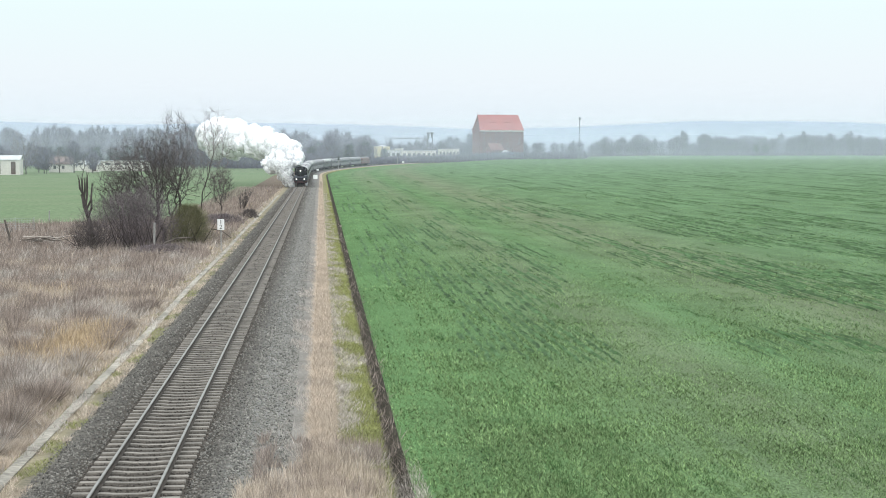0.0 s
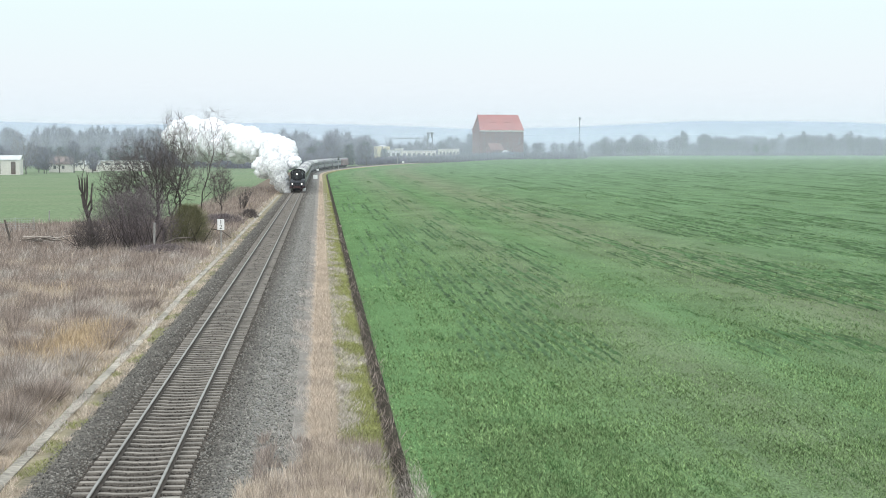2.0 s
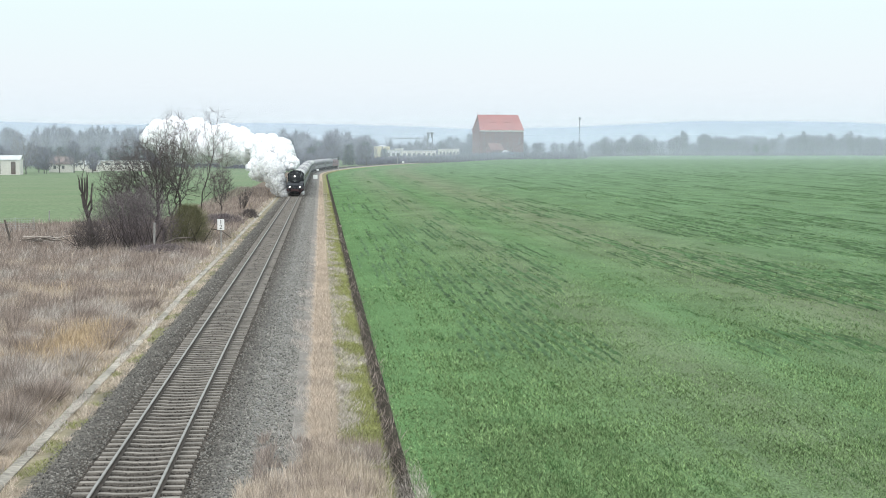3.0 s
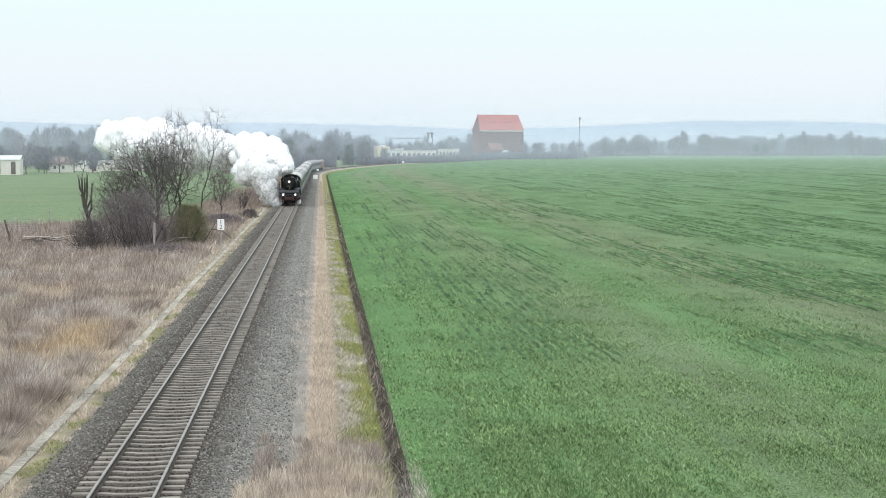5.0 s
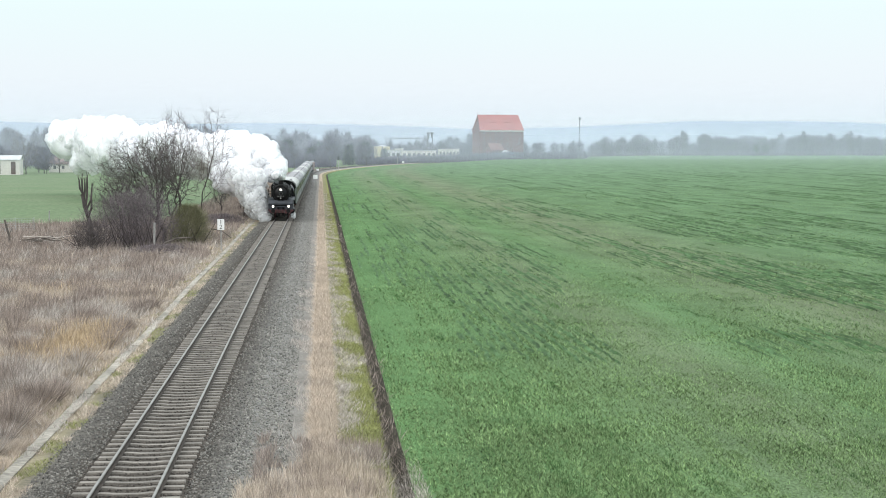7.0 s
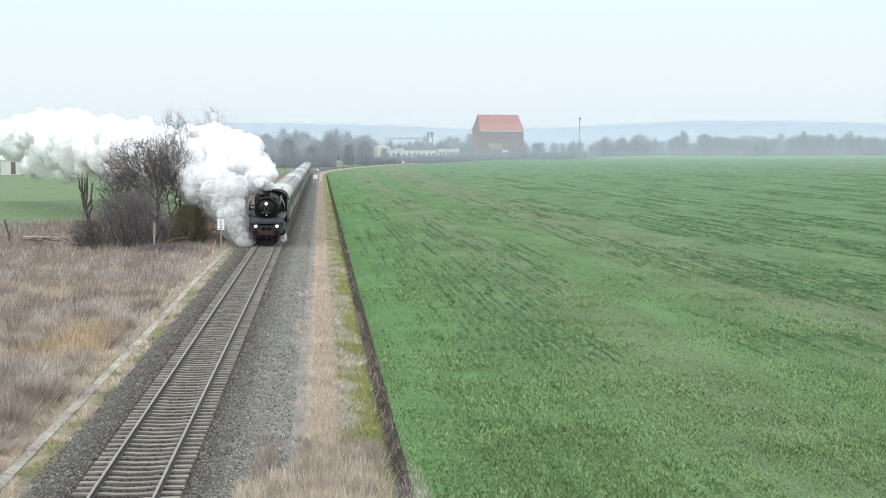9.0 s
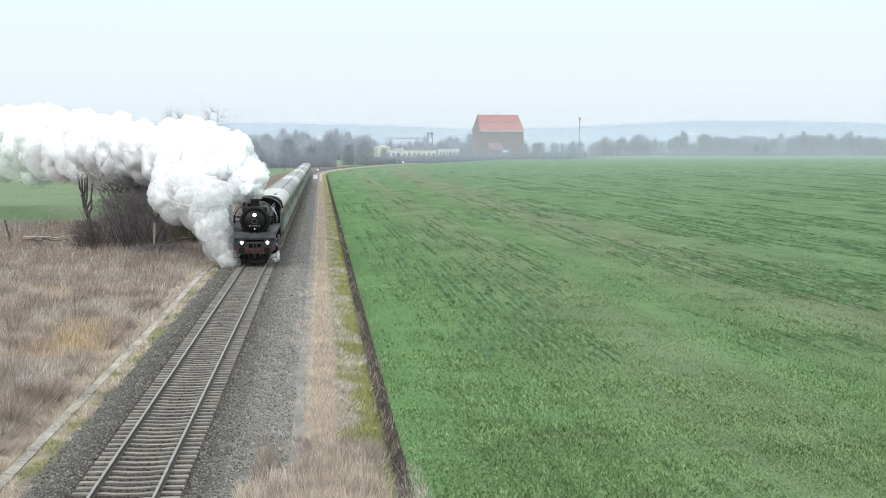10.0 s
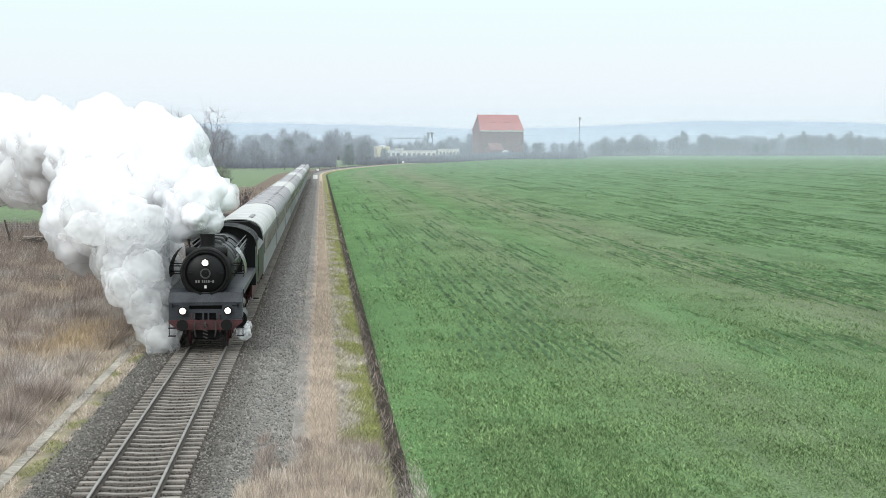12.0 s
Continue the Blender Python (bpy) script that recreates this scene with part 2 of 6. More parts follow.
# ---- track ----
STEEL = mat("rail_steel", (0.27, 0.25, 0.235), 0.42, 0.7, 0.15, 2.0, 60.0, 0.05)
RUST = mat("rusty_rail_web", (0.060, 0.045, 0.036), 0.85, 0.1, 0.25, 3.0, 50.0, 0.2)
CONCRETE = mat("weathered_sleeper_concrete", (0.225, 0.202, 0.178), 0.9, 0, 0.25, 1.2, 25.0, 0.3, coords="World")
TROUGH = mat("cable_trough_concrete", (0.34, 0.31, 0.265), 0.9, 0, 0.3, 0.35, 5.0, 0.5, coords="World")


def sweep(outline, ys):
    """Sweep a closed (x, z) outline along the track."""
    verts, faces, n = [], [], len(outline)
    for y in ys:
        for x, z in outline:
            verts.append((track_x(y) + x, y, track_z(y) + z))
    for j in range(len(ys) - 1):
        for i in range(n):
            k = (i + 1) % n
            faces.append((j * n + i, j * n + k, (j + 1) * n + k, (j + 1) * n + i))
    return verts, faces


def build_track():
    track = tagged(empty("railway_track"), "single track with steel rails on concrete sleepers", "railway track", kind="structure")
    ys = [-30.0, 0.0] + [20.0 + 10 * k for k in range(100)]
    for side in (-1, 1):
        c = side * 0.7535
        web = [(c - 0.07, -0.172), (c + 0.07, -0.172), (c + 0.07, -0.155), (c + 0.012, -0.13), (c + 0.012, -0.045), (c + 0.03, -0.035), (c - 0.03, -0.035), (c - 0.012, -0.045), (c - 0.012, -0.13), (c - 0.07, -0.155)]
        rail = raw("rail", *sweep(web, ys), RUST, track)
        rail["label"] = "steel rail with a bright running surface"
        head = [(c - 0.036, -0.038), (c + 0.036, -0.038), (c + 0.036, -0.010), (c + 0.028, 0.0), (c - 0.028, 0.0), (c - 0.036, -0.010)]
        raw("rail_head", *sweep(head, ys), STEEL, rail)
    # one concrete sleeper: waisted, lower in the middle
    xs = [(-1.30, -0.185, 0.13), (-1.28, -0.165, 0.14), (-0.55, -0.165, 0.125), (-0.25, -0.190, 0.115), (0.25, -0.190, 0.115), (0.55, -0.165, 0.125), (1.28, -0.165, 0.14), (1.30, -0.185, 0.13)]

    def sleeper_shape(y):
        v, f = [], []
        for x, z, w in xs:
            v += [(x, y - w, -0.36), (x, y - w * 0.78, z), (x, y + w * 0.78, z), (x, y + w, -0.36)]
        for i in range(len(xs) - 1):
            a = 4 * i
            for k in range(3):
                f.append((a + k, a + k + 4, a + k + 5, a + k + 1))
        e0 = 4 * (len(xs) - 1)
        f += [(0, 1, 2, 3), (e0 + 3, e0 + 2, e0 + 1, e0)]
        return v, f
    v, f = sleeper_shape(0.0)
    me = bpy.data.meshes.new("sleeper")
    me.from_pydata(v, [], f)
    me.materials.append(CONCRETE)
    spacing = 0.607
    for k in range(230):
        ob = new("sleeper", me)
        ob.parent = track
        ob.location = (random.uniform(-0.015, 0.015), 31.0 + k * spacing + random.uniform(-0.01, 0.01), random.uniform(-0.012, 0.006))
        ob.rotation_euler = (0, 0, random.uniform(-0.008, 0.008))
    V, F = [], []
    for k in range(230, 1100):
        y = 31.0 + k * spacing
        v, f = sleeper_shape(0.0)
        b0 = len(V)
        V += [(x + track_x(y), yy + y, z + track_z(y)) for x, yy, z in v]
        F += [tuple(i + b0 for i in q) for q in f]
    tagged(raw("far_sleepers", V, F, CONCRETE, track), kind="stuff")
    # cable trough: cover slabs end to end
    trough = tagged(empty("cable_trough"), "worn pale concrete cable trough beside the track", "cable trough", kind="structure")
    slab = bpy.data.meshes.new("cover_slab")
    bm = boxed(-0.17, 0.17, -0.4995, 0.4995, -0.12, 0.05, bevel=0.004)
    bm.to_mesh(slab)
    bm.free()
    slab.materials.append(TROUGH)
    for k in range(260):
        y = 30 + k * 1.0
        ob = new("cover_slab", slab)
        ob.parent = trough
        ob.location = (-3.46 + random.uniform(-0.012, 0.012) + 0.05 * math.sin(y / 9), y, land(-3.46, y) + random.uniform(-0.012, 0.012))
        ob.rotation_euler = (random.uniform(-0.008, 0.008), random.uniform(-0.03, 0.03), random.uniform(-0.012, 0.012))


build_track()

# ---- train ----
BLACK = mat("sooty_black_paint", (0.006, 0.006, 0.007), 0.42, 0, 0.25, 1.5, 25.0, 0.12)
SOOT = mat("matt_soot_black", (0.005, 0.005, 0.005), 0.65, 0, 0.2, 2.0, 25.0, 0.15)
for black in (BLACK, SOOT):
    black.node_tree.nodes["Principled BSDF"].inputs["Specular IOR Level"].default_value = 0.22
GUNGREY = mat("dusty_grey_black_plate", (0.040, 0.044, 0.053), 0.5, 0, 0.3, 1.1, 18.0, 0.12, (0.019, 0.021, 0.025))
GUNGREY.node_tree.nodes["Principled BSDF"].inputs["Specular IOR Level"].default_value = 0.3
DEFLECT = mat("glossy_black_sheet", (0.010, 0.010, 0.011), 0.2, 0, 0.1, 1.0, 8.0, 0.03)
BEAMRED = mat("dull_red_beam_paint", (0.075, 0.016, 0.018), 0.6, 0, 0.3, 2.0, 20.0, 0.12, (0.030, 0.008, 0.009))
BRIGHT = mat("bare_steel", (0.55, 0.55, 0.55), 0.35, 0.9, 0.15, 3.0, 30.0, 0.08)
SIGNPALE = mat("white_plate_enamel", (0.6, 0.6, 0.58), 0.6, 0, 0.1, 3.0, 30.0, 0.05)
PALE = mat("pale_plate_paint", (0.15, 0.15, 0.145), 0.7, 0, 0.1, 3.0, 30.0, 0.05)
PIPE = mat("dull_pipe_steel", (0.10, 0.10, 0.10), 0.4, 0.5, 0.2, 3.0, 30.0, 0.08)
LAMP = plain_glow("lit_lamp_glass", (1.0, 0.95, 0.86), 3.0)
GLASS = mat("dark_window_glass", (0.018, 0.021, 0.024), 0.12, 0, 0.1, 0.6, 5.0, 0.02)
ROOF_PALE = mat("pale_grey_roof_paint", (0.44, 0.44, 0.43), 0.65, 0, 0.14, 0.7, 8.0, 0.1)
ROOF_GREY = mat("sooty_grey_roof_paint", (0.27, 0.262, 0.275), 0.65, 0, 0.22, 0.6, 8.0, 0.1)
SIDE_GREEN = mat("dark_grey_coach_paint", (0.060, 0.066, 0.070), 0.45, 0, 0.15, 0.7, 8.0, 0.06)
SIDE_GREY = mat("dull_grey_coach_paint", (0.155, 0.155, 0.165), 0.5, 0, 0.15, 0.7, 8.0, 0.06)
UNDER = mat("underframe_dirt", (0.040, 0.036, 0.033), 0.85, 0, 0.3, 2.0, 20.0, 0.2)
DIESELRED = mat("dusty_red_loco_paint", (0.16, 0.07, 0.065), 0.5, 0, 0.2, 1.0, 10.0, 0.06)


def wheel_shape(r, side, spokes):
    """One wheel on its axle's end: tyre, hub and spokes; turns about x."""
    bm = bmesh.new()
    x0, x1 = side * 0.69, side * 0.82
    n = 28
    ring = []
    for x, rr in ((x0, r), (x1, r), (x1, r * 0.88), (x0, r * 0.88)):
        ring.append([bm.verts.new((x, rr * math.cos(2 * math.pi * i / n), rr * math.sin(2 * math.pi * i / n))) for i in range(n)])
    for a in range(4):
        b = (a + 1) % 4
        for i in range(n):
            j = (i + 1) % n
            bm.faces.new((ring[a][i], ring[a][j], ring[b][j], ring[b][i]))
    tube(bm, (side * 0.66, 0, 0), (side * 0.86, 0, 0), r * 0.2, sides=12)
    for k in range(spokes):
        t = 2 * math.pi * k / spokes
        c, s = math.cos(t), math.sin(t)
        tube(bm, (side * 0.75, c * r * 0.15, s * r * 0.15), (side * 0.75, c * r * 0.9, s * r * 0.9), r * 0.05, r * 0.035, sides=5, caps=False)
    bmesh.ops.recalc_face_normals(bm, faces=bm.faces)
    return bm


def wheelset(parent, y, r, spokes=10):
    e = part("wheelset", tubed((-0.7, 0, 0), (0.7, 0, 0), 0.09), UNDER, parent)
    e.location = (0, y, r)
    for side in (-1, 1):
        part("wheel", wheel_shape(r, side, spokes), BEAMRED, e, "red spoked wheel")
    return e


def build_loco():
    loco = tagged(empty("steam_locomotive"), "black steam locomotive with lit lamps and a red buffer beam", "locomotive")
    # boiler: smokebox, barrel and firebox
    part("smokebox", lathe([(0.36, 0.80), (0.36, 0.97), (0.44, 1.03), (3.6, 1.03), (3.6, 0.5)], 3.06, sides=40), SOOT, loco, smooth=False)
    door = part("smokebox_door", lathe([(0.14, 0.0), (0.15, 0.25), (0.21, 0.52), (0.29, 0.70), (0.36, 0.82), (0.38, 0.82)], 3.06, sides=40), BLACK, loco, "domed black smokebox door", smooth=True)
    part("door_rim", lathe([(0.34, 0.80), (0.29, 0.83), (0.29, 0.88), (0.37, 0.90)], 3.06, sides=40), SOOT, door)
    part("door_ring", lathe([(0.17, 0.155), (0.11, 0.165), (0.11, 0.205), (0.18, 0.215)], 3.06, sides=28), PIPE, door, "dull steel locking ring")
    part("door_wheel", tubed((0, 0.16, 3.06), (0, 0.07, 3.06), 0.06, sides=10), SOOT, door)
    for sgn in (-1, 1):
        part("door_hinge", boxed(sgn * 0.58 - 0.14, sgn * 0.58 + 0.14, 0.20, 0.26, 3.02, 3.10), BLACK, door)
    for k in range(12):
        t = 2 * math.pi * (k + 0.5) / 12
        part("door_clamp", boxed(0.87 * math.cos(t) - 0.035, 0.87 * math.cos(t) + 0.035, 0.26, 0.34, 3.06 + 0.87 * math.sin(t) - 0.035, 3.06 + 0.87 * math.sin(t) + 0.035), SOOT, door)
    x = -0.40
    for w in (0.065, 0.065, 0.0, 0.035, 0.065, 0.035, 0.065, 0.04, 0.065):
        if w:
            tall = 0.03 if w == 0.04 else 0.11
            part("plate_character", boxed(x, x + w, 0.145, 0.165, 2.74 - tall / 2, 2.74 + tall / 2), PALE, door, "worn grey raised bar")
        x += w + 0.035 if w else 0.06
    part("small_plate", boxed(-0.045, 0.045, 0.18, 0.205, 2.46, 2.58), SIGNPALE, door)
    part("boiler", lathe([(3.6, 0.93), (9.6, 0.95), (9.6, 0.4)], 3.08, sides=36), BLACK, loco, smooth=True)
    for y in (4.6, 6.0, 7.6):
        part("boiler_band", lathe([(y, 0.945), (y, 0.965), (y + 0.08, 0.965), (y + 0.08, 0.945)], 3.08, sides=36), UNDER, loco)
    part("firebox", extrude([(1.0 * math.cos(t), 3.05 + 1.03 * math.sin(t)) for t in np.linspace(0, math.pi, 15)] + [(-0.95, 1.5), (0.95, 1.5)], 9.6, 12.2), BLACK, loco)
    chim = bmesh.new()
    tube(chim, (0, 1.5, 3.95), (0, 1.5, 4.12), 0.36, 0.30, sides=24)
    tube(chim, (0, 1.5, 4.12), (0, 1.5, 4.56), 0.295, 0.30, sides=24, caps=False)
    tube(chim, (0, 1.5, 4.50), (0, 1.5, 4.57), 0.318, 0.318, sides=24, caps=False)
    part("chimney", chim, SOOT, loco)
    for y, h in ((4.5, 0.28), (6.4, 0.30)):
        part("dome", lathe_up(0, y, 3.9, 0.42, h), BLACK, loco, smooth=True)
    heater = tubed((-0.78, 0.98, 3.86), (0.78, 0.98, 3.86), 0.21, sides=18)
    for sgn in (-1, 1):
        tube(heater, (sgn * 0.78, 0.98, 3.86), (sgn * 0.84, 0.98, 3.86), 0.17, sides=14)
    part("feedwater_heater", heater, SOOT, loco)
    part("sand_box", boxed(-0.45, 0.45, 7.2, 8.2, 3.85, 4.22, bevel=0.12), BLACK, loco)
    pipes = bmesh.new()
    tube(pipes, (-0.72, 1.8, 3.6), (-0.78, 1.8, 4.28), 0.04)
    tube(pipes, (-0.78, 1.8, 4.05), (-0.70, 1.8, 4.05), 0.08)
    tube(pipes, (-0.78, 1.8, 4.28), (-0.78, 1.8, 4.36), 0.07)
    part("air_pump_pipe", pipes, BLACK, loco)
    for sgn in (-1, 1):
        run = bmesh.new()
        for k in range(3):
            tube(run, (sgn * (0.98 + 0.05 * k), 3.7, 3.3 + 0.2 * k), (sgn * (0.98 + 0.05 * k), 12.0, 3.35 + 0.2 * k), 0.035, sides=6)
        tube(run, (sgn * 1.05, 3.4, 3.95), (sgn * 1.05, 12.1, 3.95), 0.022, sides=6)
        part("boiler_pipe", run, PIPE, loco, "dull steel pipes along the boiler")
        deck = boxed(sgn * 0.75, sgn * 1.5, 0.9, 12.2, 2.30, 2.36)
        box(deck, sgn * 1.44, sgn * 1.5, 0.9, 12.2, 2.14, 2.30)
        part("running_board", deck, GUNGREY, loco)
        # curved wind deflector on two stays
        prof = [(1.50, 2.85), (1.535, 3.05), (1.525, 3.28), (1.46, 3.52), (1.34, 3.76), (1.16, 3.98)]
        shell = prof + [(x - 0.03, z) for x, z in prof[::-1]]
        plate = extrude([(sgn * x, z) for x, z in shell], 1.0, 2.75)
        dfl = part("smoke_deflector", plate, DEFLECT, loco, "curved black wind deflector")
        for z in (2.98, 3.30):
            for y in (1.15, 2.5):
                part("deflector_stay", tubed((sgn * 0.95, y, z), (sgn * 1.50, y, z), 0.026, sides=6), BLACK, dfl)
        cyl = bmesh.new()
        tube(cyl, (sgn * 1.2, 1.6, 1.05), (sgn * 1.2, 3.0, 1.05), 0.38, sides=20)
        tube(cyl, (sgn * 1.2, 1.45, 1.05), (sgn * 1.2, 1.6, 1.05), 0.24, sides=14)
        tube(cyl, (sgn * 1.25, 1.5, 1.62), (sgn * 1.25, 3.1, 1.62), 0.22, sides=14)
        part("cylinder", cyl, BLACK, loco)
        steps = bmesh.new()
        for z in (0.5, 0.82):
            box(steps, sgn * 1.22, sgn * 1.52, 0.25, 0.5, z, z + 0.03)
        tube(steps, (sgn * 1.48, 0.3, 0.5), (sgn * 1.48, 0.3, 1.2), 0.018, sides=6)
        part("front_steps", steps, SOOT, loco)
        frame_plate = boxed(sgn * 0.52, sgn * 0.58, 0.0, 14.0, 0.7, 1.45)
        part("frame_plate", frame_plate, BEAMRED, loco)
    # front plating: upright apron, sloping deck up to the smokebox, black recess
    ap = bmesh.new()
    hi = [(-1.46, 0.06, 1.90), (1.46, 0.06, 1.90), (1.46, 0.34, 2.28), (1.46, 1.15, 2.40), (-1.46, 1.15, 2.40), (-1.46, 0.34, 2.28)]
    va, vl = [ap.verts.new(p) for p in hi], [ap.verts.new((x, y + 0.03, z - 0.06)) for x, y, z in hi]
    for q in ((0, 1, 2, 5), (5, 2, 3, 4)):
        ap.faces.new([va[i] for i in q])
        ap.faces.new([vl[i] for i in q[::-1]])
    for i in range(6):
        j = (i + 1) % 6
        ap.faces.new((va[i], vl[i], vl[j], va[j]))
    part("apron_deck", ap, GUNGREY, loco)
    for x0, x1, z0, z1 in ((-1.46, -0.66, 1.20, 1.88), (0.66, 1.46, 1.20, 1.88), (-0.66, 0.66, 1.78, 1.88), (-0.66, 0.66, 1.48, 1.62), (-0.66, -0.42, 1.20, 1.48), (0.42, 0.66, 1.20, 1.48)):
        part("apron_plate", boxed(x0, x1, 0.05 if abs(x0 + x1) > 0.1 else 0.052, 0.10, z0, z1), GUNGREY, loco)
    part("apron_recess", boxed(-0.70, 0.70, 0.30, 0.34, 1.20, 1.92), SOOT, loco, "black recess behind the apron")
    for x in (-0.13, 0.08):
        part("recess_bar", boxed(x, x + 0.06, 0.06, 0.12, 1.20, 1.48), GUNGREY, loco)
    for sgn in (-1, 1):
        cheek = bmesh.new()
        edge = [(0.10, 1.25), (1.15, 1.25), (1.15, 2.33), (0.37, 2.20), (0.10, 1.83)]
        inn, out = [[cheek.verts.new((sgn * x, y, z)) for y, z in edge] for x in (1.41, 1.455)]
        cheek.faces.new(inn)
        cheek.faces.new(out[::-1])
        for i in range(5):
            j = (i + 1) % 5
            cheek.faces.new((inn[i], inn[j], out[j], out[i]))
        bmesh.ops.recalc_face_normals(cheek, faces=cheek.faces)
        part("side_apron", cheek, GUNGREY, loco)
        part("hand_rail", tubed((sgn * 1.34, 0.01, 1.78), (sgn * 1.06, 0.01, 1.78), 0.018, sides=6), SOOT, loco)
        part("lamp_bracket", boxed(sgn * 1.30 - 0.03, sgn * 1.30 + 0.03, -0.02, 0.05, 1.70, 1.86), SOOT, loco)
    # red buffer beam with a tapered lower edge
    beam = extrude([(-1.47, 1.20), (1.47, 1.20), (1.47, 1.10), (1.10, 0.80), (-1.10, 0.80), (-1.47, 1.10)], -0.06, 0.06)
    bb = part("buffer_beam", beam, BEAMRED, loco, "dull red buffer beam")
    for sgn in (-1, 1):
        buf = bmesh.new()
        tube(buf, (sgn * 0.875, -0.06, 1.05), (sgn * 0.875, -0.42, 1.05), 0.12, sides=16)
        part("buffer", buf, SOOT, bb, "black buffer")
        hd = tubed((sgn * 0.875, -0.42, 1.05), (sgn * 0.875, -0.55, 1.05), 0.07, sides=12)
        tube(hd, (sgn * 0.875, -0.55, 1.05), (sgn * 0.875, -0.59, 1.05), 0.23, sides=22)
        part("buffer_head", hd, SOOT, bb)
        hose = bmesh.new()
        pts = [(sgn * 0.42, -0.08, 1.08), (sgn * 0.44, -0.2, 0.98), (sgn * 0.42, -0.24, 0.75), (sgn * 0.38, -0.2, 0.55)]
        for p, q in zip(pts, pts[1:]):
            tube(hose, p, q, 0.03, sides=7)
        part("brake_hose", hose, UNDER, bb)
        lp = tubed((sgn * 0.90, 0.04, 1.58), (sgn * 0.90, -0.12, 1.58), 0.165, sides=22)
        tube(lp, (sgn * 0.90, -0.12, 1.58), (sgn * 0.90, -0.15, 1.58), 0.175, sides=22)
        lamp = part("headlamp", lp, SOOT, loco, "lit headlamp with a black rim")
        part("lamp_glass", lathe([(-0.172, 0.0), (-0.166, 0.08), (-0.152, 0.122)], 1.58, sides=20, cx=sgn * 0.90), LAMP, lamp)
    lp = tubed((0, 0.30, 3.50), (0, 0.04, 3.50), 0.15, sides=22)
    lamp = part("headlamp", lp, SOOT, loco, "lit top headlamp on the smokebox door")
    part("lamp_glass", lathe([(0.018, 0.0), (0.024, 0.08), (0.038, 0.125)], 3.50, sides=20), LAMP, lamp)
    hook = bmesh.new()
    box(hook, -0.05, 0.05, -0.4, -0.06, 1.0, 1.1)
    for k in range(4):
        tube(hook, (-0.09, -0.3 + 0.02 * k, 0.98 - 0.14 * k), (0.09, -0.3 + 0.02 * k, 0.90 - 0.14 * k), 0.03, sides=7)
    part("coupling", hook, UNDER, bb)
    for sgn in (-1, 1):
        gd = boxed(sgn * 0.70, sgn * 0.80, 0.35, 0.42, 0.12, 0.75)
        box(gd, sgn * 0.66, sgn * 0.86, 0.30, 0.45, 0.10, 0.22)
        part("rail_guard", gd, SOOT, loco)
    part("bogie_frame", boxed(-0.55, 0.55, 0.5, 4.2, 0.35, 0.95, bevel=0.05), SOOT, loco)
    # cab
    roof = [(1.52 * math.cos(t), 3.55 + 0.85 * math.sin(t)) for t in np.linspace(0, math.pi, 17)]
    inner = [(x * 0.965, 3.55 + (z - 3.55) * 0.955) for x, z in roof]
    cab = part("cab", extrude([(1.50, 1.5), (1.52, 3.55)] + roof[1:-1] + [(-1.52, 3.55), (-1.50, 1.5)], 12.2, 14.6), BLACK, loco)
    part("cab_roof", extrude(roof + inner[::-1], 11.95, 15.3), SOOT, cab)
    for sgn in (-1, 1):
        part("cab_window", boxed(sgn * 0.85 - 0.22, sgn * 0.85 + 0.22, 12.17, 12.21, 3.2, 3.75), GLASS, cab)
        part("side_window", boxed(sgn * 1.49, sgn * 1.535, 13.0, 13.9, 2.9, 3.6), GLASS, cab)
        part("grab_rail", tubed((sgn * 1.5, 12.1, 2.4), (sgn * 1.5, 12.1, 3.4), 0.02, sides=6), BRIGHT, cab)
    wheels = []
    for y, r, s in ((1.5, 0.5, 9), (3.7, 0.5, 9), (5.4, 1.0, 17), (7.65, 1.0, 17), (9.9, 1.0, 17), (12.9, 0.62, 11)):
        wheels.append((wheelset(loco, y, r, s), y, r))
    rods = []
    for sgn in (-1, 1):
        rd = boxed(-0.03, 0.03, -0.2, 4.7, -0.07, 0.07, bevel=0.01)
        for k in range(3):
            tube(rd, (-0.06, 2.25 * k, 0), (0.06, 2.25 * k, 0), 0.13, sides=12)
        rods.append((part("coupling_rod", rd, BRIGHT, loco, "bright steel coupling rod"), sgn))
    return loco, wheels, rods


def lathe_up(x, y, z, r, h):
    bm = bmesh.new()
    n = 20
    prof = [(r, 0.0), (r * 0.97, h * 0.6), (r * 0.75, h * 0.88), (r * 0.4, h * 0.98), (0.02, h)]
    rings = [[bm.verts.new((x + a * math.cos(2 * math.pi * i / n), y + a * math.sin(2 * math.pi * i / n), z + b)) for i in range(n)] for a, b in prof]
    for p, q in zip(rings, rings[1:]):
        for i in range(n):
            j = (i + 1) % n
            bm.faces.new((p[i], p[j], q[j], q[i]))
    bm.faces.new(rings[-1])
    return bm


